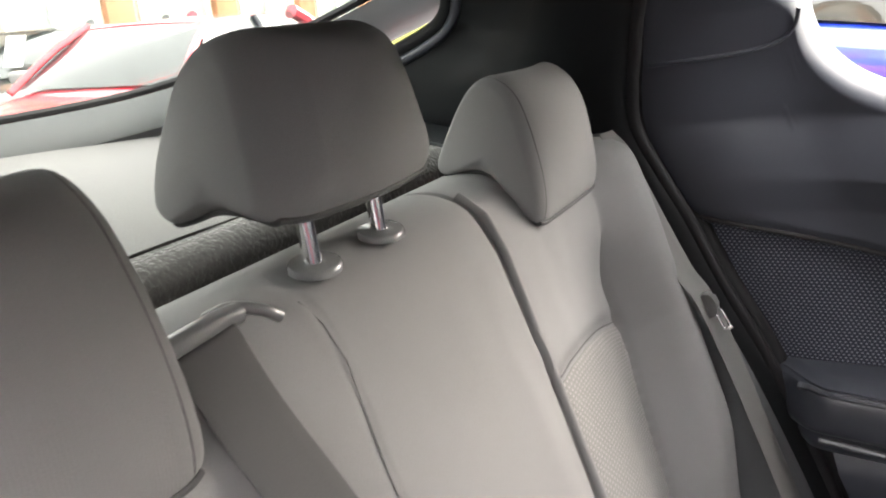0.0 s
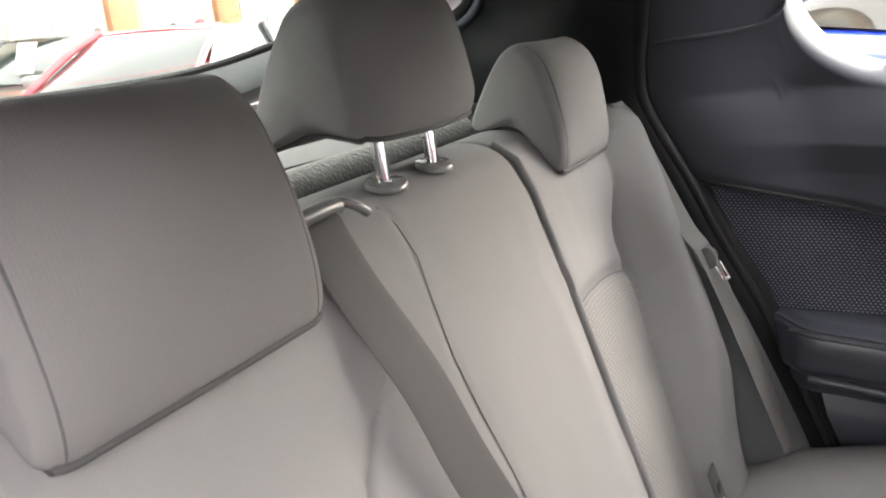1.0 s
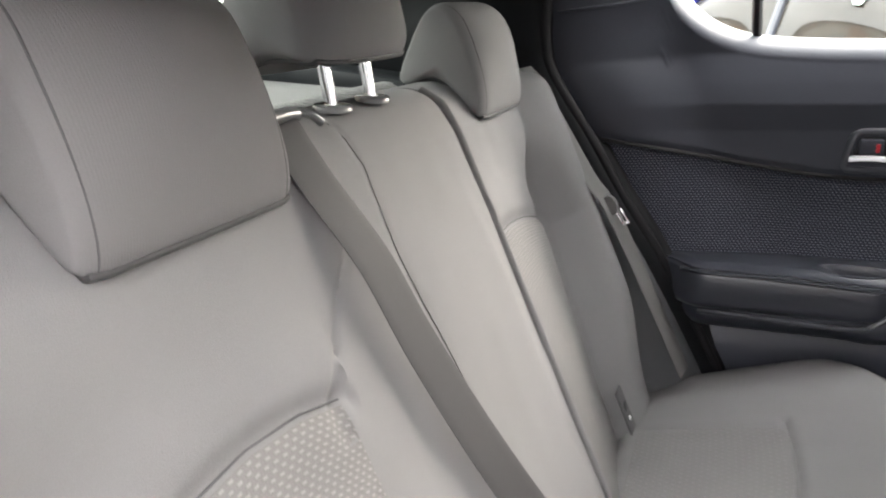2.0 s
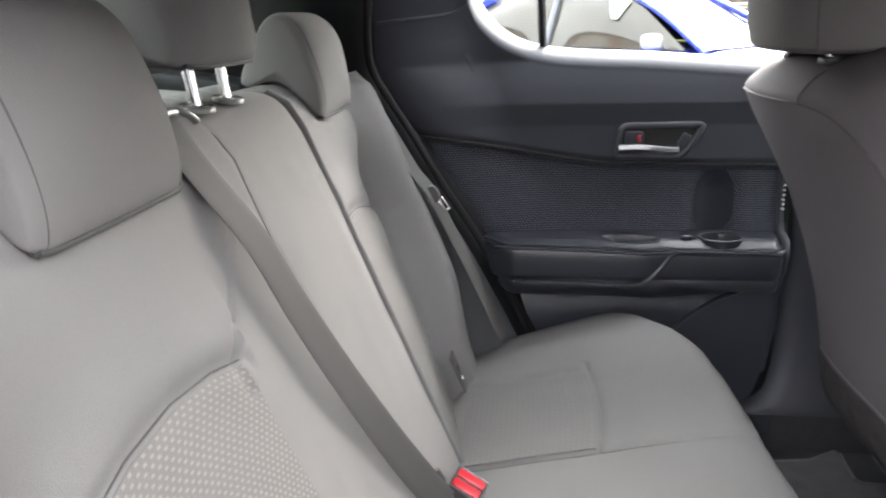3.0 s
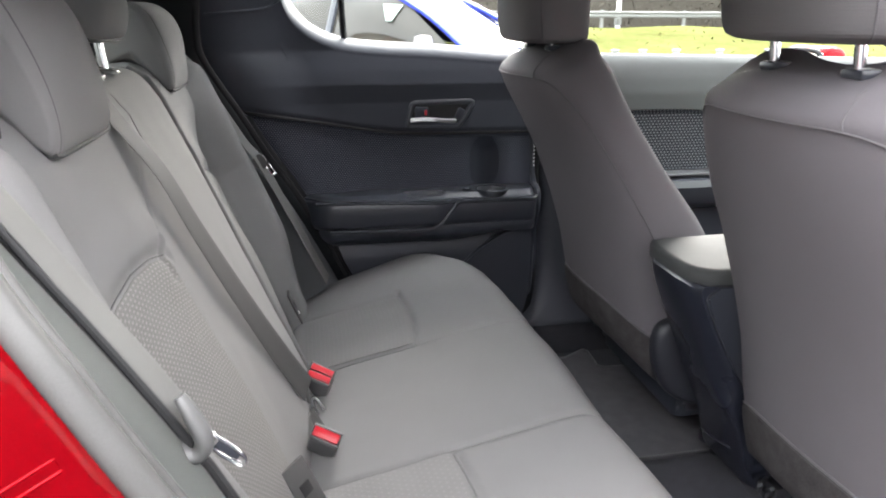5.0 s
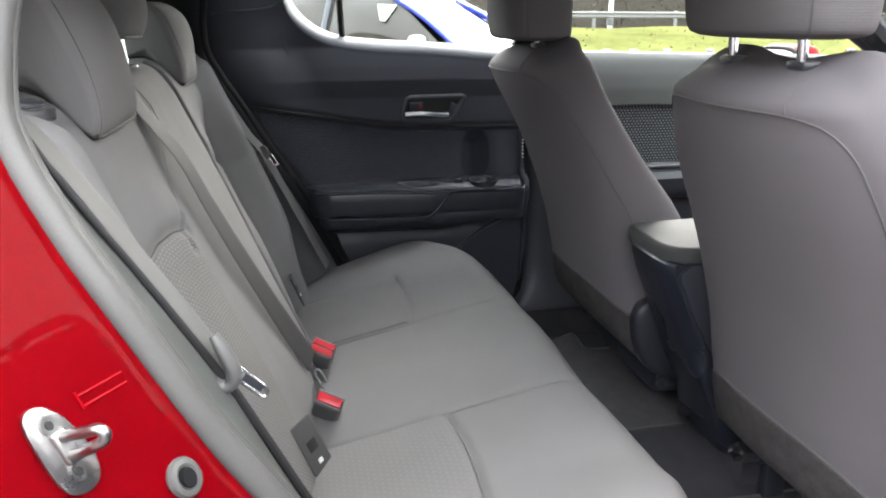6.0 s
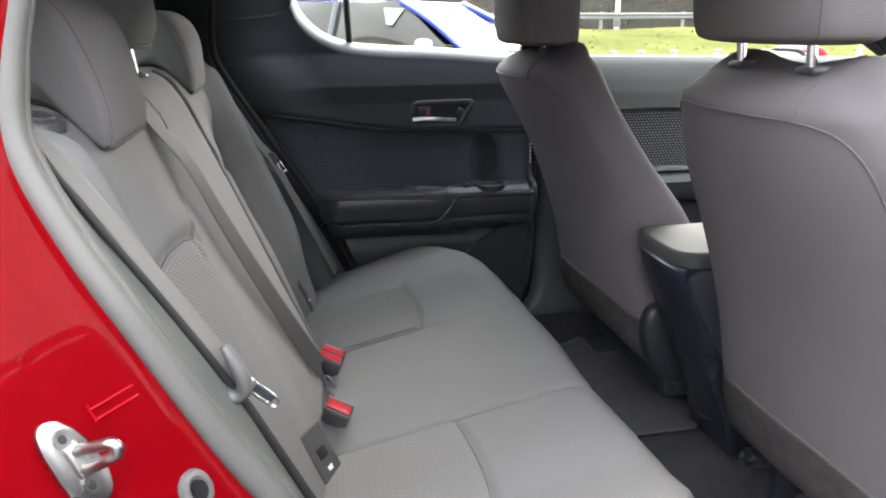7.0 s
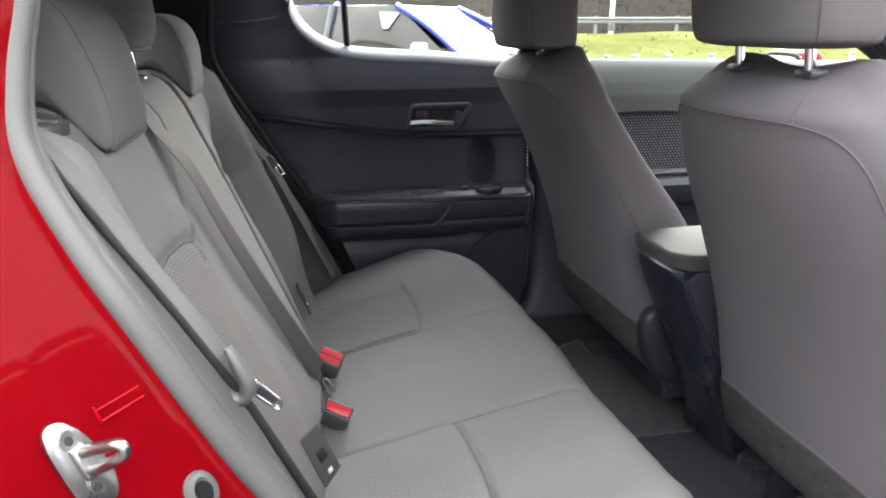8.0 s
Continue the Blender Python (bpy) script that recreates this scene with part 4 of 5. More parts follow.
def near_belt():
    b = thing("seat_belt", "grey webbing seat belt hanging beside the open door", "seat belt", group="rear seat belts")
    line = [(-.222, -.590, 1.228), (-.203, -.588, 1.205), (-.178, -.584, 1.170), (-.153, -.583, 1.128), (-.125, -.583, 1.078), (-.095, -.583, 1.028), (-.073, -.584, .989), (-.067, -.585, .975), (-.072, -.588, .966), (-.090, -.594, .962), (-.115, -.598, .955)]
    part("webbing", strip(line, (.02, 1, .02), .037), M_BELT, b)
    # a moulded loop round the webbing with a steel plate on its end
    bar = catmull([(-.070, -.600, 1.010), (-.063, -.603, .996), (-.056, -.604, .978), (-.056, -.603, .966), (-.063, -.603, .960), (-.072, -.603, .964), (-.079, -.602, .974), (-.081, -.600, .984)], 6)
    tg = part("tongue", tube(bar, lambda k: .0076 - .0034 * abs(2 * k - 1) ** 3, 14, flat=1.5, side=(0, 1, 0)), M_TONGUE, b, "grey plastic belt tongue")
    pl = catmull([(-.050, -.598, .972), (-.044, -.598, .968), (-.028, -.598, .951), (-.028, -.598, .943), (-.034, -.598, .944), (-.050, -.598, .960)], 4, closed=True)
    part("tongue_plate", tube(pl, .0017, 8, closed=True, flat=1.3, side=(0, 1, 0)), M_CHROME, tg, "chrome tongue plate")
    part("plate_web", rbox(.022, .0012, .007, .0004, pose(-.039, -.5985, .957, 0, 43, 0)), M_GLOSSY, tg)


M_BELTD = mat("dark_webbing", (0.03, 0.03, 0.03), 0.6, bump=0.2)
far_belt()
near_belt()
cb = thing("centre_seat_belt", "grey webbing centre belt running from the backrest top to its buckle", "seat belt", group="rear seat belts")
pts = [(-.241, -.136, 1.204), (-.231, -.137, 1.208), (-.219, -.137, 1.190), (-.198, -.134, 1.155)]
for z, y in ((1.08, -.124), (1.0, -.110), (.9, -.084), (.8, -.050), (.72, -.016), (.665, .008)):
    pts.append(tuple(on_back(y, z, .022)))
# Darker than the side belts' webbing: the shade on this belt put into colour.
M_BELTC = ribbed(mat("shaded_belt_webbing", (0.054, 0.053, 0.053), 0.68, vary=0.08, scale=9, grain=900, bump=0.12, spec=0.15), "Z", 0.0024, 0.04, 0.0003)
pts[-1] = tuple(on_back(.014, .655, .024))
# Twist chosen so that the belt's lower half turns dark.
turn = [(.05 + .35 * smooth01((k - 3) / 6), 1 - .1 * smooth01((k - 3) / 6), .12) for k in range(len(pts))]
part("webbing", strip(pts, turn, .047), M_BELTC, cb)
M_GUIDE = mat("dark_satin_guide", (0.11, 0.11, 0.112), 0.3, vary=0.1, grain=500, bump=0.05)
gd = thing("belt_guide", "dark satin plastic belt guide set in the top of the backrest", "belt guide")
part("roller", tube([(-.2385, -.164, 1.212), (-.238, -.150, 1.2135), (-.238, -.115, 1.2145), (-.2385, -.103, 1.213)], .0072, 14), M_GUIDE, gd)
part("end_block", rbox(.022, .014, .022, .005, pose(-.236, -.170, 1.206, 0, 20, 0)), M_GUIDE, gd)
part("hook", tube(catmull([(-.252, -.118, 1.2125), (-.246, -.106, 1.2155), (-.236, -.100, 1.216), (-.229, -.090, 1.211), (-.226, -.080, 1.203)], 6), .0042, 10), M_GUIDE, gd)
part("slot", prism([(-.028, -.0035), (.028, -.0035), (.028, .0035), (-.028, .0035)], lambda u, v, d: Vector((-.248 + v, -.134 + u, 1.2055 + d)), 0, .003, .001), M_BLACKGAP, gd)


def buckle(at, label, faces):
    """A buckle whose red face looks up out of the seat crease; its housing runs down behind the face."""
    n = Vector((.12, -.62, .77)).normalized()
    u = Vector((.80, -.50, 0))
    u = (u - u.dot(n) * n).normalized()
    m = Matrix((u, n.cross(u), n)).transposed().to_4x4()
    m.translation = at
    b = thing("belt_buckle", label, "belt buckle", group="belt buckles in the rear seat")
    w = .030 if faces == 2 else .022
    part("housing", rbox(.048, w + .005, .060, .005, m @ pose(0, 0, -.032), 3), M_BELTPL, b, "grey plastic housing")
    for k in range(faces):
        part("release_button", rbox(.043, .0125 if faces == 2 else .0165, .006, .002, m @ pose(0, (k - (faces - 1) / 2) * .0148, .0005)), M_RED, b, "red release button")
    part("face_rim", tube([m @ Vector((x, y, -.0005)) for x, y in ((-.0235, -w / 2), (.0235, -w / 2), (.0235, w / 2), (-.0235, w / 2))], .0022, 6, closed=True), M_TONGUE, b, "pale rim round the buttons")
    return b


buckle((.038, .070, .662), "grey buckle with two red release buttons standing in the seat crease", 2)
buckle((.041, -.128, .658), "grey buckle with a single red release button", 1)
cheek = catmull([(-.004, .042, .704), (.003, .042, .686), (.006, .042, .655), (.008, .040, .630), (.004, .030, .618), (-.002, .010, .630), (-.010, -.006, .645), (-.016, -.008, .662)], 6)
tg = part("tongue", tube(cheek, lambda k: .0035 + .0030 * math.sin(math.pi * min(k * 1.3, 1)) + .0015 * k, 12, flat=1.3, side=(.9, 0, .4)), M_TONGUE, cb, "grey plastic belt tongue")
plate = catmull([(.020, .030, .634), (.028, .030, .634), (.041, .030, .610), (.039, .030, .598), (.032, .030, .600), (.022, .030, .620)], 4, closed=True)
part("plate", tube(plate, .0022, 8, closed=True), M_SATIN, tg, "steel tongue plate")
part("short_strap", strip([(.016, .024, .616), (.022, -.012, .622), (.031, -.050, .627), (.042, -.104, .630)], (.85, .1, .45), .016), M_BELTD, cb, "dark short strap")
part("strap_edge", strip([(.006, .010, .620), (.010, -.020, .622), (.017, -.055, .623), (.026, -.105, .630)], (.8, .1, .6), .015), M_BELT, cb, "pale turned edge of the lap webbing")


M_FLAP = mat("dark_flap_cloth", (0.05, 0.049, 0.049), 0.75, vary=0.1, grain=900, bump=0.2)


def isofix(y0, s, z0, q=1.0):
    f = thing("anchor_cover", "dark cloth flap with a child seat anchor slot and pale icon", "anchor cover", group="child seat anchors")
    u_axis, v_axis = (Vector((.55, .83, 0)).normalized(), Vector((-.37, 0, .93))) if s < 0 else (Vector((0, 1, 0)), Vector((-.37, 0, .93)))
    n_axis = u_axis.cross(v_axis).normalized()
    at = on_back(y0, z0, .008 if s < 0 else -.006)

    def put(u, v, d):
        return at + u_axis * (u * q) + v_axis * (v * q) + n_axis * d
    part("flap", prism([(-.028, -.062), (.028, -.062), (.028, .062), (-.028, .062)], put, 0, .004, .002), M_FLAP, f)
    part("slot", prism([(-.012, .000), (.012, .000), (.012, .022), (-.012, .022)], lambda u, v, d: put(u, v, d + .004), 0, .0012, .0005), M_BLACKGAP, f, "black anchor slot")
    part("icon", prism([(-.006, -.028), (.006, -.028), (.006, -.019), (-.006, -.019)], lambda u, v, d: put(u, v, d + .004), 0, .0012, .0005), M_LABEL, f, "pale icon tag")


isofix(.425, 1, .652, .62)
isofix(.178, 1, .632, .48)
isofix(-.236, -1, .632, .90)


# ---- closed rear door ----
def rear_y(z):
    return lerp([(.36, .672), (.643, .665), (.846, .655), (.96, .65), (1.07, .64), (1.14, .625), (1.205, .607), (1.26, .585), (1.31, .566), (1.36, .55), (1.42, .53)], z)


def rear_x(z):
    return lerp([(.36, .26), (.42, .20), (.55, .15), (.643, .114), (.846, .011), (.96, -.06), (1.07, -.12), (1.14, -.16), (1.205, -.19), (1.26, -.192), (1.31, -.185), (1.36, -.178), (1.42, -.15)], z)


def door_y(x, z):
    main = lerp([(.36, .715), (.64, .700), (.85, .693), (1.0, .700), (1.08, .707), (1.125, .700), (1.16, .708), (1.21, .722), (1.28, .705), (1.36, .67), (1.42, .63)], z)
    k = smooth01((x - rear_x(z) - .01) / .22)
    return rear_y(z) + .012 + (main - rear_y(z) - .012) * k


SILL = [(-.19, 1.415), (-.06, 1.41), (-.012, 1.385), (-.002, 1.352), (.012, 1.318), (.041, 1.285), (.085, 1.258), (.149, 1.237), (.25, 1.227), (.37, 1.221), (.57, 1.205), (.66, 1.200)]
INS_TOP = [(-.13, 1.072), (-.05, 1.058), (.05, 1.038), (.147, 1.019), (.25, 1.004), (.32, .999), (.62, .996)]
FRONT_X = .648


def rear_door():
    dr = thing("rear_door", "closed black rear door with patterned cloth insert, armrest and silver handle", "car door")
    sx = catmull([(x, 0, z) for x, z in SILL], 10)
    sill_x, sill_z = [p.x for p in sx], [p.z for p in sx]

    def lower(x):
        return max(lerp(INS_TOP, x), lerp([(-.19, 1.205), (-.16, 1.14), (-.12, 1.07), (-.10, .9)], x))

    def up(u, v, o=0.0):
        x = -.188 + (FRONT_X + .188) * u
        z0, z1 = lower(x) + .004, float(np.interp(x, sill_x, sill_z)) - .034
        if v <= .7:
            z = z0 + (z1 - z0) * v / .7
            d = .004 * math.exp(-((z - z0) / .006) ** 2)
            return Vector((x, door_y(x, z) + d + o, z))
        k = (v - .7) / .3
        a = math.pi / 2 * k
        return Vector((x + .010 * k * smooth01((.12 - x) / .12), door_y(x, z1) + .078 * (1 - math.cos(a)) + o, z1 + .035 * math.sin(a)))
    part("upper_trim", shell(up, lambda u, v: up(u, v) + Vector((0, .05 if v <= .7 else .02, -.03 if v > .7 else 0)), 120, 80), M_PLASTIC, dr)

    def cloth(u, v):
        x = -.128 + (.644 + .128) * u
        z0 = max(.842, lerp([(-.13, 1.075), (-.06, .955), (.011, .842), (.1, .80)], x))
        z = z0 + (lerp(INS_TOP, x) - .003 - z0) * v
        e = min((lerp(INS_TOP, x) - z) / .012, 1)
        dy = .016 * smooth01(e)
        dy += .028 * math.exp(-((x - .508) / .036) ** 2) * smooth01((.992 - z) / .05)
        return Vector((x, door_y(x, z) + dy, z))
    part("cloth_insert", shell(cloth, lambda u, v: cloth(u, v) + Vector((0, .03, 0)), 120, 30), M_DOORCLOTH, dr, "black cloth insert with pale dots")
    part("insert_groove", tube([Vector((x, door_y(x, lerp(INS_TOP, x)) + .006, lerp(INS_TOP, x))) for x in np.linspace(-.125, .63, 60)], .004, 8), M_BLACKGAP, dr)
    # Patch laid over the dent, dark in place of the shade inside the recess.
    bay = [(.508 + .042 * math.copysign(abs(math.cos(a)) ** .85, math.cos(a)), .915 + .072 * math.copysign(abs(math.sin(a)) ** .85, math.sin(a))) for a in np.linspace(0, 2 * math.pi, 36, endpoint=False)]

    def bayf(u, v, d):
        return cloth((u + .128) / .772, (v - .842) / max(lerp(INS_TOP, u) - .845, .01)) + Vector((0, -.002 + d, 0))
    bm = bmesh.new()
    rings = []
    for k in range(8):
        q = 1 - k / 7.3
        rings.append([bm.verts.new(bayf(.508 + (u - .508) * q, .915 + (v - .915) * q, 0)) for u, v in bay])
    for a, b in zip(rings, rings[1:]):
        for j in range(36):
            bm.faces.new((a[j], a[(j + 1) % 36], b[(j + 1) % 36], b[j]))
    bm.faces.new(rings[-1])
    part("bottle_recess", bm, M_RECESS, dr, "smooth bottle recess, coloured dark for the shade in it")

    def low(u, v):
        z = .36 + (.845 - .36) * v
        x = rear_x(z) + .012 + (FRONT_X + .012 - rear_x(z) - .012) * u
        dy = .004 * smooth01((.5 - z) / .1) - .014 * smooth01((.72 - z) / .05) * smooth01((z - .45) / .2)
        return Vector((x, door_y(x, z) + .018 + dy, z))
    part("lower_panel", shell(low, lambda u, v: low(u, v) + Vector((0, .03, 0)), 50, 50), M_PLASTIC2, dr)

    # armrest: a swept section whose shelf, pad and underside change along the door
    loops = []
    for x in np.linspace(.022, .632, 72):
        back_y = door_y(x, .85) + .03
        e = smooth01((x - .022) / .05)
        pad = smooth01((x - .06) / .03) * smooth01((.405 - x) / .05)
        fz = .842 - .012 * smooth01((x - .1) / .4)
        face = .652 - .040 * e - .012 * pad
        end = smooth01((.645 - x) / .03)
        face = face + (1 - end) * .03
        lower = smooth01((x - .30) / .10)
        zc = .712 + .030 * smooth01((x - .40) / .22)
        f2 = face + .022 - .016 * lower
        L = [(back_y, .788), (face + .020, .788), (face + .016, fz + .0045), (face + .004, fz), (face, fz - .008),
             (face + .002, fz - .03), (face + .003 + .004 * pad, .786), (face + .006 + .004 * pad, .778), (face + .012 + .006 * pad, .772), (f2 + .004, .768),
             (f2 + .004, .758), (f2 + .010, .745), (f2 + .022, (zc + .748) / 2), (f2 + .040, zc + .008), (f2 + .060, zc), (back_y, zc - .004)]
        loops.append([Vector((x, y, z)) for y, z in L])
    arm = part("armrest", skin(loops), M_GLOSSY, dr, "black padded armrest with two moulded ridges")
    R = []
    for x in np.linspace(.05, .625, 40):
        pad = smooth01((x - .06) / .03) * smooth01((.405 - x) / .05)
        R.append(Vector((x, .612 - .012 * pad + .0065, .842 - .012 * smooth01((x - .1) / .4) + .0005)))
    part("upper_ridge", tube(R, .0050, 8), M_RIDGE, arm)
    part("pad_edge", tube(catmull([(.085, .602, .772), (.2, .5985, .770), (.33, .598, .768), (.365, .601, .780), (.395, .605, .812), (.415, .612, .832), (.45, .614, .836), (.60, .618, .833), (.632, .635, .836)], 8), .0050, 8), M_RIDGE, arm)

    def well(x, y, cx, cy, rx, ry, p, edge):
        q = (abs((x - cx) / rx) ** p + abs((y - cy) / ry) ** p) ** (1 / p)
        return smooth01((1 - q) / edge)

    def arm_top(u, v):
        x = .024 + .606 * u
        e = smooth01((x - .022) / .05)
        pad = smooth01((x - .06) / .03) * smooth01((.405 - x) / .05)
        face = .652 - .040 * e - .012 * pad + (1 - smooth01((.645 - x) / .03)) * .03
        fz = .842 - .012 * smooth01((x - .1) / .4)
        y0, y1 = face + .013, door_y(x, .85) + .03
        y = y0 + (y1 - y0) * v
        z = fz + .0065 + (.853 - fz - .0065) * smooth01((y - y0) / .035)
        z -= .034 * well(x, y, .325, .655, .066, .024, 2.4, .28) * smooth01((x - .255) / .11)
        z -= .042 * well(x, y, .515, .664, .043, .034, 2, .12)
        return Vector((x, y, z))
    part("armrest_top", shell(arm_top, lambda u, v: arm_top(u, v) - Vector((0, 0, .008)), 220, 60), M_GLOSSY, arm, "black armrest top with a pull pocket and a cup well")
    part("cup_rim", tube([Vector((.515 + .043 * math.cos(a), .664 + .034 * math.sin(a), .8535)) for a in np.linspace(0, 2 * math.pi, 36, endpoint=False)], .0022, 8, closed=True), M_GLOSSY, arm)
    part("pocket_lip", tube(catmull([(.262, .637, .8475), (.30, .632, .8475), (.345, .632, .8475), (.378, .640, .849), (.392, .655, .8525)], 6), .0022, 8), M_GLOSSY, arm)
    part("window_switch", rbox(.022, .012, .006, .002, pose(.445, .655, .857)), M_GLOSSY, dr, "small black window switch")
    part("switch_edge", rbox(.012, .002, .002, .0005, pose(.445, .6485, .8605)), M_SATIN, dr)
    part("edge_stitching", joined(*[rbox(.003, .003, .0045, .001, pose(.643, door_y(.643, z) + .004, z)) for z in np.linspace(.905, .985, 9)]), M_LABEL, dr, "pale stitches down the insert's edge")
    part("front_edge", tube(catmull([(.640, .715, .99), (.642, .712, .92), (.644, .70, .86), (.642, .655, .845), (.642, .650, .80), (.645, .68, .74), (.655, .705, .66), (.652, .71, .55), (.635, .71, .46)], 6), .008, 8), M_PLASTIC2, dr)

    # speaker grille
    gr = [(.700 + .30 * math.cos(a), .50 + .243 * math.sin(a)) for a in np.linspace(0, 2 * math.pi, 72, endpoint=False)]
    gr = [(min(x, .648), max(z, .40)) for x, z in gr]
    sp = part("speaker_grille", prism(gr, lambda u, v, d: Vector((u, door_y(u, v) + .010 - d, v)), -.01, .014, .004), M_PLASTIC2, dr, "black fine speaker grille")
    part("grille_rim", tube([Vector((u, door_y(u, v) - .002, v)) for u, v in gr], .0045, 8, closed=True), M_GLOSSY, sp)

    # handle
    ho = [(.294, 1.015), (.432, 1.012), (.474, 1.080), (.310, 1.078)]
    hy = .7045

    def rounded(q, r, n=5):
        out = []
        for i, c in enumerate(q):
            c, a, b = Vector(c), Vector(q[i - 1]), Vector(q[(i + 1) % len(q)])
            p0, p1 = c + (a - c).normalized() * r, c + (b - c).normalized() * r
            out += [((1 - t) ** 2 * p0 + 2 * t * (1 - t) * c + t * t * p1) for t in map(float, np.linspace(0, 1, n))]
        return out
    O = rounded(ho, .014)
    cc = sum(O, Vector((0, 0))) / len(O)
    hd = part("handle_bezel", tube([Vector((p.x, hy, p.y)) for p in O], .0075, 10, flat=.7, closed=True), M_GLOSSY, dr, "satin black handle bezel")
    inner = [cc + (p - cc) * .86 for p in O]
    part("handle_cup", prism([(p.x, p.y) for p in inner], lambda u, v, d: Vector((u, hy + .002 - d, v)), 0, .003), M_BLACKGAP, hd)
    part("lever", skin([[Vector((x, hy - .016 + .008 * abs(t), 1.034 + .003 * math.sin(40 * (x - .3)) + .0055 * (a))) + Vector((0, .004 * b, 0)) for a, b in ((-1, 0), (-.6, -1), (.6, -1), (1, 0), (.6, 1), (-.6, 1))] for x, t in zip(np.linspace(.304, .424, 16), np.linspace(-1, 1, 16))]), M_SATIN, hd, "silver door lever")
    kn = part("lock_knob", rbox(.036, .012, .028, .004, pose(.334, hy - .006, 1.054)), M_PLASTIC, hd)
    part("lock_mark", rbox(.006, .003, .014, .0005, pose(.343, hy - .013, 1.054)), M_RED, kn, "red lock mark")
    part("handle_hinge", rbox(.02, .012, .03, .004, pose(.435, hy - .004, 1.048, 0, 25, 0)), M_PLASTIC, hd)

    # quarter panel line above
    part("quarter_seam", tube(catmull([Vector((x, door_y(x, z) - .002, z)) for x, z in ((-.168, 1.292), (-.12, 1.297), (-.06, 1.303), (-.025, 1.312), (-.005, 1.33), (.0, 1.355))], 8), .0028, 8), M_PLASTIC, dr)
    # window: glass, divider and frame
    def gl(u, v):
        x = -.03 + .69 * u
        z1 = float(np.interp(x, sill_x, sill_z)) - .01
        z = z1 + (1.452 - z1) * v
        return Vector((x, .792 - .42 * (z - 1.2), z))
    pane = part("window_pane", shell(gl, lambda u, v: gl(u, v) + Vector((0, .004, 0)), 24, 6), M_GLASS, dr)
    pane.visible_shadow = False
    part("window_divider", tube([(.146, .778, 1.225), (.132, .690, 1.46)], .0085, 6), M_RUBBER, dr)
    part("outer_waist_strip", tube(catmull([(x, .800, z - .012) for x, z in SILL[4:]], 6), .008, 8), M_RUBBER, dr)
    part("door_frame_top", tube(catmull([(-.19, .60, 1.42), (-.05, .625, 1.452), (.2, .64, 1.468), (.66, .64, 1.462)], 8), .022, 8), M_PLASTIC, dr)
    part("outer_skin", shell(lambda u, v: Vector((-.05 + .7 * u, .80 + .04 * math.sin(math.pi * v), .30 + .90 * v)), lambda u, v: Vector((-.05 + .7 * u, .79 + .04 * math.sin(math.pi * v), .30 + .90 * v)), 6, 12), M_PAINT, dr, "red outer door skin")


rear_door()


# ---- middle pillar, sill and front door on the far side ----
M_BPILLAR = mat("pillar_grey_plastic", (0.040, 0.042, 0.052), 0.5, vary=0.1, scale=5, grain=900, bump=0.2, spec=0.4)


def b_pillar():
    loops = []
    for z, x0, x1, y in ((.438, .585, .90, .690), (.445, .60, .885, .688), (.46, .625, .865, .690), (.49, .648, .835, .698), (.54, .663, .80, .710), (.62, .669, .775, .718), (.72, .669, .765, .72), (.9, .665, .755, .72), (1.1, .665, .755, .715), (1.2, .67, .75, .705), (1.35, .68, .74, .65), (1.47, .68, .74, .60)):
        loops.append([Vector(p) for p in ((x0, y + .05, z), (x0, y, z), (x0 + .015, y - .018, z), (x0 + .04, y - .026, z), (x1 - .04, y - .026, z), (x1 - .012, y - .018, z), (x1, y, z), (x1, y + .05, z))])
    ob = part("middle_pillar_trim", skin(loops), M_BPILLAR)
    tagged(ob, "grey plastic middle pillar trim flaring into the sill", "car trim", kind="structure")
    sl = part("sill_trim", joined(rbox(.5, .05, .05, .012, pose(.42, .70, .405)), rbox(1.2, .05, .07, .012, pose(1.45, .705, .445))), M_PLASTIC)
    tagged(sl, "dark plastic door sill trim", "car trim", kind="structure")
    kick = part("sill_carpet", rbox(1.7, .03, .13, .008, pose(1.0, .715, .375)), M_CARPET)
    tagged(kick, "black carpet lining the inner sill", "car trim", kind="structure")
    se = part("front_seal", tube(catmull([(.655, .715, 1.19), (.652, .712, .9), (.655, .712, .6), (.640, .705, .47), (.60, .69, .41), (.5, .685, .385), (.3, .68, .37)], 8), .011, 8), M_RUBBER)
    tagged(se, "black rubber seal down the middle pillar", "door seal", kind="structure")


b_pillar()


# M_PLASTIC's door plastic, with the greenish light bounced off grass put into the colour.
M_DOORTOP = mat("grass_lit_door_top", (0.034, 0.038, 0.037), 0.5, vary=0.12, scale=4, grain=900, bump=0.25, spec=0.45)


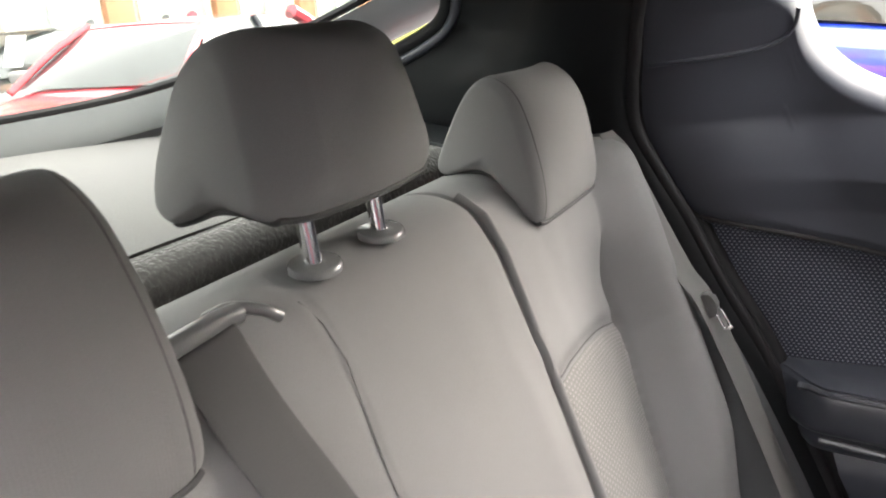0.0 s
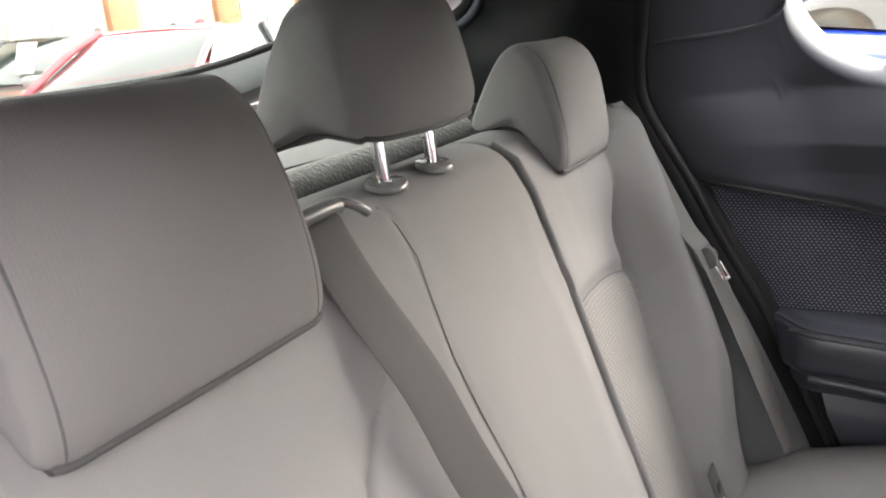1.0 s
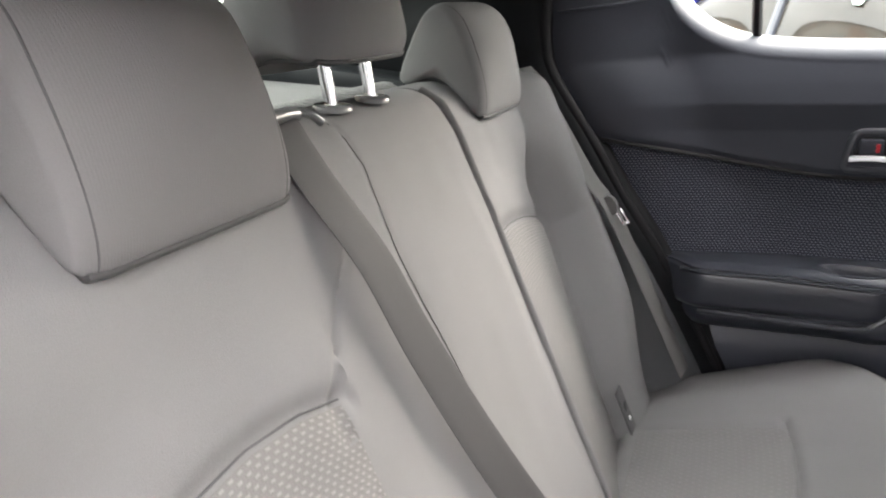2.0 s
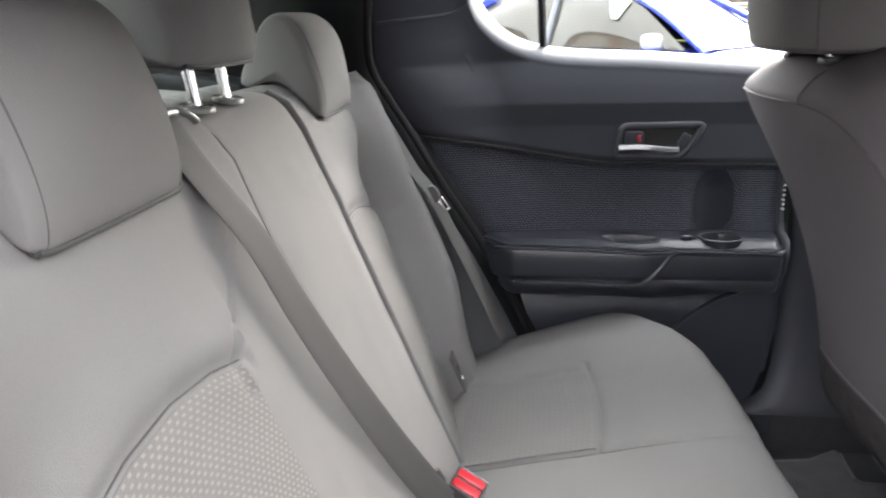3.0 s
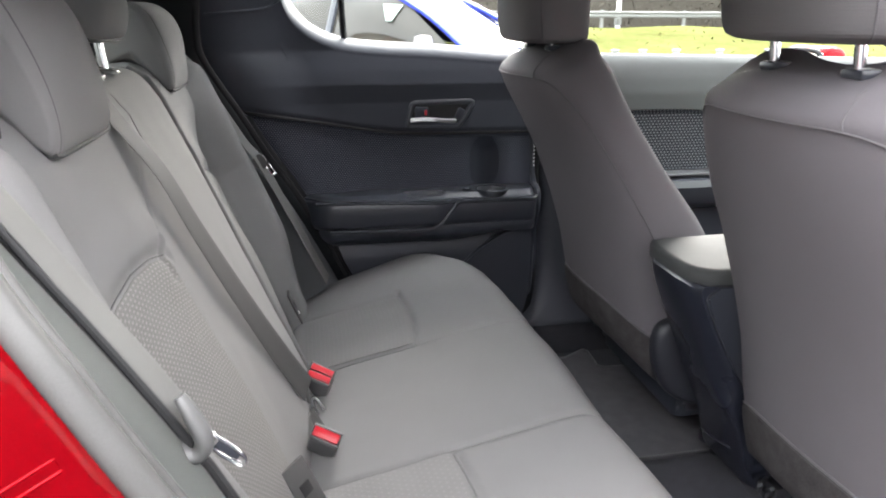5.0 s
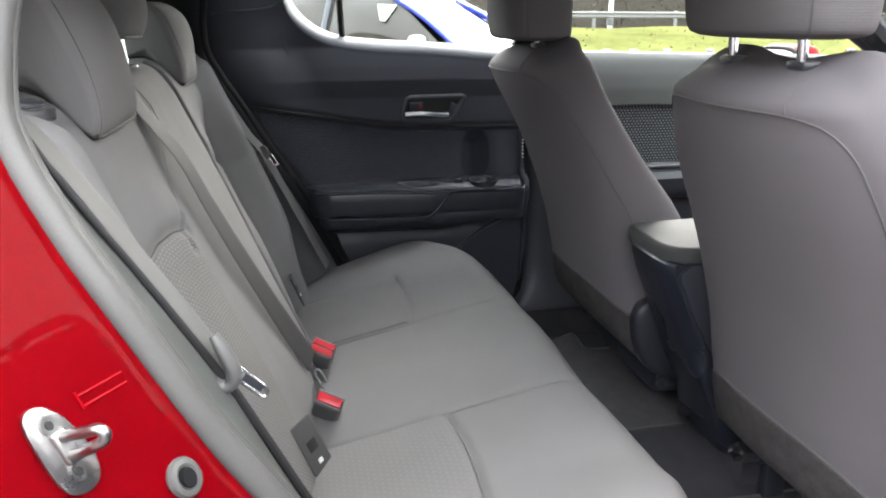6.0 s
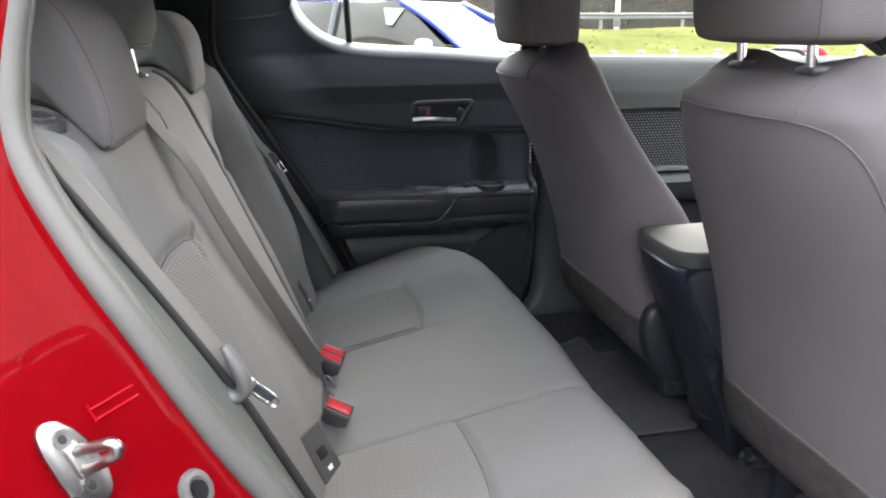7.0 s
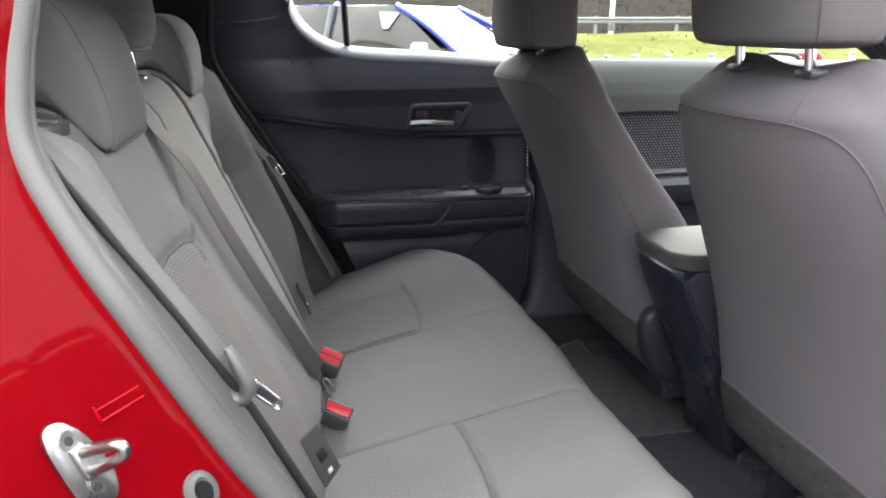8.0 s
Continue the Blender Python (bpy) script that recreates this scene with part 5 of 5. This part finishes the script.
def front_door():
    dr = thing("front_door", "closed black front passenger door with patterned cloth insert", "car door")

    def y(z):
        return lerp([(.36, .72), (.85, .705), (1.04, .712), (1.09, .722), (1.13, .738), (1.16, .754), (1.18, .768), (1.19, .778)], z)

    def up(u, v):
        x = .765 + 1.05 * u
        z0 = 1.035 - .0 * u + .012 * math.sin(math.pi * min(u * 2.2, 1))
        if v < .8:
            z = z0 + (1.190 - .02 * u - z0) * v / .8
            return Vector((x, y(z), z))
        k = (v - .8) / .2
        return Vector((x, y(1.19) + .020 * k, 1.190 - .02 * u + .006 * math.sin(math.pi * k)))
    part("upper_trim", shell(up, lambda u, v: up(u, v) + Vector((0, .04, -.02)), 40, 20), M_DOORTOP, dr)

    def cl(u, v):
        x = .765 + 1.05 * u
        z0 = .86
        z1 = 1.033 + .012 * math.sin(math.pi * min(u * 2.2, 1))
        z = z0 + (z1 - z0) * v
        return Vector((x, y(z) + .014 * smooth01((z1 - z) / .012), z))
    part("cloth_insert", shell(cl, lambda u, v: cl(u, v) + Vector((0, .02, 0)), 40, 16), M_FRONTCLOTH, dr, "black cloth insert with pale dots")
    loops = []
    for x in np.linspace(.80, 1.75, 24):
        e = smooth01((x - .80) / .08)
        loops.append([Vector((x, yy, z)) for yy, z in ((.74, .872), (.70 - .05 * e, .872), (.685 - .07 * e, .862), (.68 - .075 * e, .845), (.685 - .07 * e, .80), (.69 - .04 * e, .775), (.74, .76))])
    part("armrest", skin(loops), M_GLOSSY, dr)
    part("switch_plate", rbox(.16, .05, .006, .002, pose(1.06, .655, .876)), M_BELTPL, dr, "grey window switch plate")
    part("lower_panel", shell(lambda u, v: Vector((.765 + 1.05 * u, y(.36 + .5 * v) + .012, .36 + .5 * v)), lambda u, v: Vector((.765 + 1.05 * u, y(.36 + .5 * v) + .04, .36 + .5 * v)), 10, 10), M_PLASTIC2, dr)

    def gl(u, v):
        x = .76 + .95 * u
        z = 1.18 + (1.455 - .22 * u * u - 1.18) * v
        return Vector((x, .795 - .45 * (z - 1.18), z))
    g = part("window_pane", shell(gl, lambda u, v: gl(u, v) + Vector((0, .004, 0)), 16, 4), M_GLASS, dr)
    g.visible_shadow = False
    mi = part("door_mirror", rbox(.09, .22, .15, .035, pose(1.66, .96, 1.13), 4), M_PAINT, dr, "red door mirror housing")
    part("mirror_glass", rbox(.006, .185, .115, .002, pose(1.613, .96, 1.13, 0, -4, 6)), M_CHROME, mi, "clear mirror glass")
    part("mirror_surround", tube([Vector((1.614, .96 + .098 * math.copysign(abs(math.cos(a)) ** .5, math.cos(a)), 1.13 + .064 * math.copysign(abs(math.sin(a)) ** .5, math.sin(a)))) for a in np.linspace(0, 2 * math.pi, 32, endpoint=False)], .008, 8, closed=True), M_RUBBER, mi)
    part("frame_top", tube(catmull([(.70, .645, 1.462), (1.1, .65, 1.455), (1.4, .67, 1.38), (1.75, .70, 1.2)], 8), .022, 8), M_PLASTIC, dr)
    part("outer_skin", shell(lambda u, v: Vector((.66 + 1.15 * u, .80 + .04 * math.sin(math.pi * v), .30 + .87 * v)), lambda u, v: Vector((.66 + 1.15 * u, .79 + .04 * math.sin(math.pi * v), .30 + .87 * v)), 6, 12), M_PAINT, dr, "red outer door skin")


front_door()


# ---- front seats ----
REAR_X = [(.46, .712), (.55, .698), (.636, .676), (.80, .640), (.90, .608), (1.0, .568), (1.10, .515), (1.158, .483), (1.20, .468), (1.235, .478)]
HALF_W = [(.46, .20), (.55, .222), (.70, .232), (.90, .232), (1.05, .228), (1.12, .222), (1.16, .212), (1.19, .196), (1.21, .176), (1.228, .145), (1.238, .09)]
THICK = [(.46, .26), (.6, .29), (.8, .26), (.88, .235), (1.0, .18), (1.12, .155), (1.18, .145), (1.22, .115), (1.238, .06)]


def eased(table, x, r=.028):
    return sum(lerp(table, x + r * k / 3) * w for k, w in ((-3, 1), (-2, 2), (-1, 3), (0, 4), (1, 3), (2, 2), (3, 1))) / 16


UPRIGHT = [(.54, 0.0)]
DRIVER_UPRIGHT = [(.54, -.052), (.70, -.050), (.90, -.042), (1.03, -.034), (1.10, -.020), (1.17, 0.0)]


def seat_pt(z, a, yc=0.36, grow=0.0, lean=UPRIGHT):
    """A point of the backrest's level slice at the angle a (pi: straight behind): flat behind, round at the sides."""
    r = .028 if z < 1.19 else max(.006, (1.238 - z) * .5)
    x0, w, t = eased(REAR_X, z), eased(HALF_W, z, r) + grow, eased(THICK, z, r)
    x0 += eased(lean, z)
    xc = x0 + t / 2
    k = smooth01((z - 1.17) / .04)
    xc = xc * (1 - k) + k * (.540 + (z - 1.2) * .3)
    c, s = math.cos(a), math.sin(a)
    px = math.copysign(abs(c) ** (.5 if c < 0 else .6), c) * (t / 2 + grow)
    py = math.copysign(abs(s) ** .55, s) * w
    px += (.030 if c < 0 else .02) * (py / w) ** 2
    top = z if z < 1.18 else 1.18 + (z - 1.18) * .85
    wing = .021 * math.exp(-((abs(py) - .145) / .075) ** 2) * smooth01((px + .012) / .045) * smooth01((z - 1.10) / .09)
    return Vector((xc + px - .008, yc + py, top + wing + .15 * px * smooth01((z - 1.04) / .16)))


def seat_ring(z, yc=0.36, n=56, grow=0.0, lean=UPRIGHT):
    return [seat_pt(z, 2 * math.pi * k / n, yc, grow, lean) for k in range(n)]


ANGLES = [2 * math.pi * k / 96 for k in range(96)]


def seat_foot(a):
    """Height of the backrest's lower edge: arched behind, lower at the flanks."""
    return .610 - .10 * math.sin(a) ** 2


def skirt_top(a):
    return .700 - .085 * math.sin(a) ** 2


HEADREST = [(1.238, .095, .49, .09), (1.242, .124, .470, .125), (1.254, .136, .459, .142), (1.30, .140, .452, .148), (1.36, .136, .455, .145), (1.41, .125, .468, .125), (1.44, .10, .485, .09), (1.452, .06, .50, .05)]


def front_seat(label, lean, rail_x):
    st = thing("front_seat", label, "car seat", group="front seats")
    zs = list(np.linspace(.82, 1.12, 13)) + [1.13, 1.14, 1.15, 1.16, 1.17, 1.18, 1.19, 1.20, 1.209, 1.217, 1.224, 1.230, 1.235, 1.238]
    foot = [-.017, -.015, -.009, 0.0]
    rows = [[seat_pt(seat_foot(a) + d, a, grow=g, lean=lean) for a in ANGLES] for d, g in zip(foot, (-.05, -.025, -.010, -.002))]
    rows += [[seat_pt(seat_foot(a) + (.80 - seat_foot(a)) * k / 9, a, lean=lean) for a in ANGLES] for k in range(1, 10)]
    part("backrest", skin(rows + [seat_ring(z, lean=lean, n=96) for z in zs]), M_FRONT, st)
    # the rear panel's seam: up one flank, across the shoulders and down the other; a short one over each shoulder
    half = [(1.64, .69), (1.5, .78), (1.34, .92), (1.18, 1.04), (1.08, 1.10), (.96, 1.142), (.75, 1.170), (.45, 1.183), (.2, 1.186)]
    line = catmull([(-a, z, 0) for a, z in half] + [(a, z, 0) for a, z in reversed(half)], 8)
    part("rear_panel_seam", tube([seat_pt(p.y, math.pi + p.x, grow=.0008, lean=lean) for p in line], .0016, 6), M_FRONTSEAM, st)
    line = catmull([(.45, 1.184, 0), (.46, 1.196, 0), (.49, 1.209, 0), (.55, 1.221, 0), (.64, 1.229, 0)], 6)
    part("shoulder_seam", tube([seat_pt(p.y, math.pi + p.x, grow=.0008, lean=lean) for p in line], .0010, 6), M_FRONTSEAM, st)
    # felt skirt at the foot of the rear panel
    rows = [[seat_pt(seat_foot(a) + d, a, grow=g, lean=lean) for a in ANGLES] for d, g in zip(foot, (-.045, -.016, -.005, .003))]
    rows += [[seat_pt(seat_foot(a) + (skirt_top(a) - seat_foot(a)) * k, a, grow=g, lean=lean) for a in ANGLES] for k, g in ((.2, .0045), (.5, .005), (.8, .0045), (.97, .003), (1.0, 0.0))]
    part("lower_skirt", skin(rows), M_FELT, st, "fuzzy dark grey felt skirt")
    part("skirt_seam", tube([seat_pt(skirt_top(a) + .003, a, grow=.0006, lean=lean) for a in np.linspace(2.0, 4.28, 40)], .0022, 6), M_FRONTSEAM, st)
    # headrest
    loops = []
    rows = catmull([(z, w, x0) for z, w, x0, t in HEADREST], 4)
    thick = catmull([(t, 0, 0) for z, w, x0, t in HEADREST], 4)
    for (z, w, x0), (t, _a, _b) in zip(rows, thick):
        lp = []
        for k in range(40):
            a = 2 * math.pi * k / 40
            c, s = math.cos(a), math.sin(a)
            py = math.copysign(abs(s) ** .6, s) * w
            lp.append(Vector((x0 + t / 2 + math.copysign(abs(c) ** .6, c) * t / 2 + .35 * py * py, .36 + py, z)))
        loops.append(lp)
    hr = part("headrest", skin(loops), M_FRIB, st, "dark ribbed cloth headrest")
    for k in (13, 27):
        part("headrest_seam", tube([Vector((.52 + (lp[k].x - .52) * 1.006, .36 + (lp[k].y - .36) * 1.006, lp[k].z)) for lp in loops[3:-3]], .0013, 6), M_FRONTSEAM, hr)
    for o in (-.072, .072):
        part("post", cyl(.0065, .09, along((.535, .36 + o, 1.20), (.525, .36 + o, 1.285)), 18), M_CHROME, st, "chrome post")
        part("post_guide", rbox(.03, .034, .012, .005, pose(.535, .36 + o, 1.229)), M_GLOSSY, st)
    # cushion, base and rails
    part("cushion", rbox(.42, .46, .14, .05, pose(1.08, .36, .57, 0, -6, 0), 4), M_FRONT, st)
    for yy, d in ((.126, -1), (.594, 1)):
        q = catmull([(.755, .686, 0), (.735, .668, 0), (.728, .632, 0), (.735, .586, 0), (.760, .530, 0), (.805, .494, 0), (.87, .482, 0), (.94, .51, 0), (.955, .60, 0), (.92, .67, 0), (.85, .70, 0), (.795, .703, 0)], 4, closed=True)
        dome = ((1.0, -.01), (1.0, .006), (.985, .012), (.95, .0165), (.88, .020), (.70, .024), (.40, .026))
        part("recliner_cover", skin([[Vector((.84 + (p.x - .84) * k, yy + d * h, .60 + (p.y - .60) * k)) for p in q] for k, h in dome]), M_RECLINER, st, "rounded black recliner cover")
    part("base", rbox(.42, .40, .09, .02, pose(1.03, .36, .46)), M_PLASTIC2, st)
    for o in (-.18, .22):
        rl = part("rail", rbox(.46, .035, .03, .006, pose(rail_x + .245, .36 + o, .44)), M_PLASTIC, st)
        part("rail_end", joined(rbox(.04, .045, .026, .007, pose(rail_x + .02, .36 + o, .448)), rbox(.02, .014, .014, .003, pose(rail_x - .008, .350 + o, .446)), rbox(.012, .024, .024, .003, pose(rail_x + .004, .376 + o, .436))), M_STEELD, rl, "dark steel rail end")
        for dx, dy, dz in ((-.003, -.018, .017), (.004, .012, .018), (-.012, .006, .008)):
            part("rail_bolt", cyl(.0050, .006, pose(rail_x + dx, .36 + dy + o, .442 + dz, 0, -35, 0), 12), M_STEELD, rl)
        part("rail_foot", rbox(.05, .03, .11, .008, pose(rail_x + .09, .36 + o, .385)), M_PLASTIC2, rl)
    return st


M_FRIB = ribbed(mat("front_ribbed_cloth", (0.100, 0.096, 0.099), 0.88, vary=0.10, scale=5, grain=1100, bump=0.3, spec=0.12), "Z", 0.0034, 0.2, 0.0004)
M_RECLINER = mat("recliner_plastic", (0.020, 0.021, 0.027), 0.42, vary=0.1, grain=600, bump=0.1)
M_STEELD = mat("dark_steel", (0.10, 0.10, 0.11), 0.4, 0.8, vary=0.2, scale=30, grain=300, bump=0.1)
front_seat("dark grey cloth front passenger seat, its headrest against the window", UPRIGHT, .845)
seat_r = front_seat("dark grey cloth driver's seat, its headrest raised on chrome posts", DRIVER_UPRIGHT, .755)
seat_r.matrix_world = pose(.095, -.715, 0)
for o in seat_r.children:
    if o.name.startswith("headrest"):
        o.location.z += .022


# ---- centre console ----
def console():
    c = thing("centre_console", "black plastic centre console with a padded grey lid", "console")
    # height, rear face, where the near corner begins, how far it is cut back
    rows = [(.412, .862, -.075, .020), (.416, .846, -.080, .016), (.425, .836, -.084, .014), (.47, .822, -.086, .012), (.512, .811, -.086, .012), (.555, .791, -.086, .012), (.597, .771, -.084, .014),
            (.615, .763, -.078, .020), (.632, .757, -.066, .030), (.650, .749, -.056, .034), (.675, .738, -.049, .031), (.716, .720, -.046, .025), (.757, .703, -.045, .020), (.80, .685, -.045, .016), (.83, .676, -.047, .014), (.843, .675, -.050, .013), (.849, .680, -.052, .012)]
    loops = []
    for z, x0, yc, ch in rows:
        e = -.0955 - yc
        loops.append([Vector(p) for p in ((1.6, .090, z), (x0 + .06, .090, z), (x0 + .024, .087, z), (x0 + .008, .076, z), (x0 + .001, .055, z), (x0, 0, z), (x0, yc + .014, z), (x0 + .002, yc, z),
                                          (x0 + ch * .32, yc + e * .45, z), (x0 + ch * .64, yc + e * .80, z), (x0 + ch, -.0945, z), (x0 + ch + .010, -.0955, z), (1.6, -.0955, z))])
    part("body", skin(loops), M_CONSOLE, c)
    lid = [(.030, .100), (.008, .088), (0, .065), (0, -.045), (.007, -.074), (.026, -.094), (.05, -.100), (.33, -.098), (.345, -.085), (.345, .085), (.33, .098)]
    part("lid", prism(lid, lambda u, v, d: Vector((.673 + u, v, .853 + d + .015 * (u - .1))), 0, .027, .011, 4), M_LID, c, "padded grey vinyl lid")
    part("lid_joint", tube([Vector((.678 + u * .98, v * .98, .851)) for u, v in lid], .0028, 6, closed=True), M_BLACKGAP, c)
    edge = [(.722, .845), (.701, .826), (.716, .789), (.739, .741), (.767, .692), (.792, .652), (.815, .640)]
    part("panel_joint", tube(catmull([(x - .002, -.0962, z) for x, z in edge], 6), .0018, 6), M_RIDGE, c, "bevelled edge between rear and side panels")
    part("side_panel", prism(edge + [(1.3, .640), (1.3, .845)], lambda u, v, d: Vector((u, -.0945 - d, v)), -.004, .003, .003), M_PLASTIC2, c, "dark textured side panel")
    part("kick_joint", tube(catmull([(.8265, .06, .455), (.8215, .0, .470), (.818, -.05, .485), (.824, -.086, .497)], 6), .0015, 6), M_RIDGE, c)


def tunnel():
    loops = [[Vector(p) for p in ((1.6, w, z), (x0 + .03, w, z), (x0, w - .04, z), (x0, -w + .04, z), (x0 + .03, -w, z), (1.6, -w, z))] for z, x0, w in ((.328, .84, .13), (.345, .852, .115), (.39, .862, .10), (.415, .872, .09))]
    tagged(link_mesh("floor_tunnel", skin(loops), M_CARPET), "dark carpet over the floor tunnel under the console", "floor tunnel", kind="structure")


tunnel()
M_LID = mat("grey_vinyl_lid", (0.042, 0.044, 0.044), 0.72, vary=0.1, scale=6, grain=700, bump=0.3, spec=0.3)
console()


# ---- floor mats ----
def floor_mat(s):
    m = thing("floor_mat", "dark grey pile floor mat with a stitched pale edge", "floor mat", group="rear floor mats")
    out = [(.42, .14), (1.02, .14), (1.02, .560), (.835, .566), (.819, .580), (.826, .672), (.818, .682), (.751, .644), (.42, .60)]
    pl = [Vector((x, s * y)) for x, y in out]
    part("carpet_panel", prism([(p.x, p.y) for p in pl], lambda u, v, d: Vector((u, v, .332 + d)), 0, .008, .002), M_MAT, m)
    part("binding", tube([Vector((p.x, p.y, .341)) for p in pl], .003, 6, closed=True), M_BELTPL, m, "pale stitched edge")


floor_mat(1)
floor_mat(-1)


# ---- striker, stamp and rubber stop on the red jamb ----
def striker():
    st = thing("door_striker", "zinc-plated steel door striker bolted to the red jamb", "door striker")
    n = Vector((.63, -.665, .40)).normalized()
    up = Vector((-.41, .155, .90))
    up = (up - up.dot(n) * n).normalized()
    r = up.cross(n).normalized()
    o = Vector((-.148, -.752, 1.010)) - .0063 * r - .0017 * up
    M = Matrix((r, up, n)).transposed().to_4x4()
    M.translation = o
    M = M @ Matrix.Diagonal((.62, .84, .74, 1))
    plate = [(-.026, -.020), (-.020, -.036), (-.006, -.042), (.010, -.040), (.020, -.028), (.021, -.008), (.018, .010), (.008, .032), (-.006, .040), (-.018, .038), (-.025, .024)]
    pl = [(p.x, p.y) for p in catmull([(u, v, 0) for u, v in plate], 3, closed=True)]
    part("plate", prism(pl, lambda u, v, d: M @ Vector((u, v, d)), 0, .005, .0015), M_STEEL, st)
    for v in (-.022, .022):
        sc = part("screw", cyl(.0085, .006, M @ pose(-.004, v, .007), 18), M_STEEL, st)
        part("socket", cyl(.004, .003, M @ pose(-.004, v, .0105), 10), M_BLACKGAP, sc)
    loop = catmull([(-.003, -.0075, .002), (.002, -.008, .020), (.008, -.0065, .040), (.015, -.005, .051), (.018, 0, .055), (.016, .005, .051), (.010, .0065, .038), (.004, .008, .020), (0, .0075, .002)], 5)
    part("loop", tube([M @ p for p in loop], .0042, 12), M_STEEL, st)
    part("loop_root", rbox(.020, .032, .012, .005, M @ pose(0, 0, .006), 3), M_STEEL, st)
    a, b, w = Vector((-.1434, -.734, 1.0276)), Vector((-.1205, -.709, 1.031)), up * .0042
    k = part("stamped_rib", joined(tube([a - w + n * .0004, b - w + n * .0012, b + w + n * .0012, a + w + n * .0004], .0012, 8, closed=True), tube([a - w * 1.4 - n * .0006, a + w * 1.8 - n * .0006], .0014, 8)), M_PAINT)
    tagged(k, "small pressed rib in the red painted jamb", "pressed rib", kind="structure")
    rb = thing("door_stop", "round dark rubber door stop in the jamb", "rubber stop")
    M2 = Matrix.Translation(Vector((-.0849, -.7256, .9505)) - o) @ M
    part("ring", tube([M2 @ Vector((.014 * math.cos(a), .014 * math.sin(a), .003)) for a in np.linspace(0, 2 * math.pi, 24, endpoint=False)], .005, 8, closed=True), M_SEAL, rb)
    part("plug", cyl(.010, .014, M2 @ pose(0, 0, .006), 20), M_RUBBER, rb)


striker()


# ---- plain walls that close the car ahead of and beside the front seats ----
def closing():
    ob = part("dashboard", rbox(.35, 1.4, .45, .08, pose(1.95, 0, .82), 3), M_PLASTIC)
    tagged(ob, "plain dark dashboard across the front", "dashboard", kind="structure")
    ob = part("firewall", rbox(.06, 1.5, .75, .01, pose(2.1, 0, .65)), M_PLASTIC2)
    tagged(ob, "plain dark bulkhead ahead of the front seats", "bulkhead", kind="structure")
    ob = part("front_wall_right", shell(lambda u, v: Vector((.68 + 1.2 * u, -.72 - .04 * math.sin(math.pi * v), .30 + .87 * v)), lambda u, v: Vector((.68 + 1.2 * u, -.80 - .04 * math.sin(math.pi * v), .30 + .87 * v)), 10, 10), M_PAINT)
    tagged(ob, "closed red front door beside the front seat", "car door", kind="structure")
    ob = part("bonnet", shell(lambda u, v: Vector((2.0 + .95 * u, -.80 + 1.6 * v, 1.05 - .2 * u * u - .1 * (2 * v - 1) ** 2)), lambda u, v: Vector((2.0 + .95 * u, -.80 + 1.6 * v, .3)), 12, 12), M_PAINT)
    tagged(ob, "red painted bonnet", "car bonnet", kind="structure")
    for s in (-1, 1):
        ob = part("front_pillar", tube(catmull([(1.33, s * .57, 1.45), (1.6, s * .64, 1.32), (1.95, s * .72, 1.10)], 6), .035, 8), M_PLASTIC)
        tagged(ob, "dark front pillar trim", "car trim", kind="structure")

    def ws(u, v):
        y = -.62 + 1.24 * v
        return Vector((1.32 + .65 * u, y * (.9 + .15 * u), 1.455 - .40 * u - .03 * (2 * v - 1) ** 2))
    # Tint borrowed from the rear window to cut the light from ahead.
    g = part("windscreen", shell(ws, lambda u, v: ws(u, v) + Vector((.002, 0, .004)), 8, 8), M_TINT)
    tagged(g, "tinted windscreen that dims the light from ahead", "windscreen", kind="structure")


closing()


def open_door():
    """The opened rear door beside the opening, hinged on the middle pillar; out of view, it darkens the jamb's
    reflections.
    """
    d = thing("open_rear_door", "opened rear door with dark inner trim and red skin", "car door")
    M = Matrix.Translation((.72, -.79, 0)) @ Matrix.Rotation(radians(72), 4, "Z") @ Matrix.Rotation(radians(180), 4, "Z")
    part("inner_trim", shell(lambda u, v: M @ Vector((.02 + .86 * u - .18 * max(v - .6, 0) * u, -.04, .34 + .90 * v)), lambda u, v: M @ Vector((.02 + .86 * u - .18 * max(v - .6, 0) * u, -.005, .34 + .90 * v)), 8, 8), M_PLASTIC2, d)
    part("outer_skin", shell(lambda u, v: M @ Vector((.0 + .92 * u - .18 * max(v - .6, 0) * u, .03 + .04 * math.sin(math.pi * v), .30 + .95 * v)), lambda u, v: M @ Vector((.92 * u - .18 * max(v - .6, 0) * u, .0, .30 + .95 * v)), 8, 10), M_PAINT, d)
    # Unseen pane made dark so that the jamb reflects no sky through it.
    part("window_pane", shell(lambda u, v: M @ Vector((.03 + .74 * u - .06 * v * u, -.01 - .08 * v, 1.22 + .24 * v)), lambda u, v: M @ Vector((.03 + .74 * u - .06 * v * u, -.005 - .08 * v, 1.22 + .24 * v)), 6, 4), M_CARGLASS, d, "dark pane that keeps sky out of the jamb's reflection")
    part("window_frame", tube(catmull([M @ Vector(p) for p in ((.02, -.01, 1.24), (.03, -.09, 1.46), (.45, -.11, 1.48), (.72, -.09, 1.40), (.78, -.02, 1.26))], 6), .02, 8), M_GLOSSY, d)


open_door()
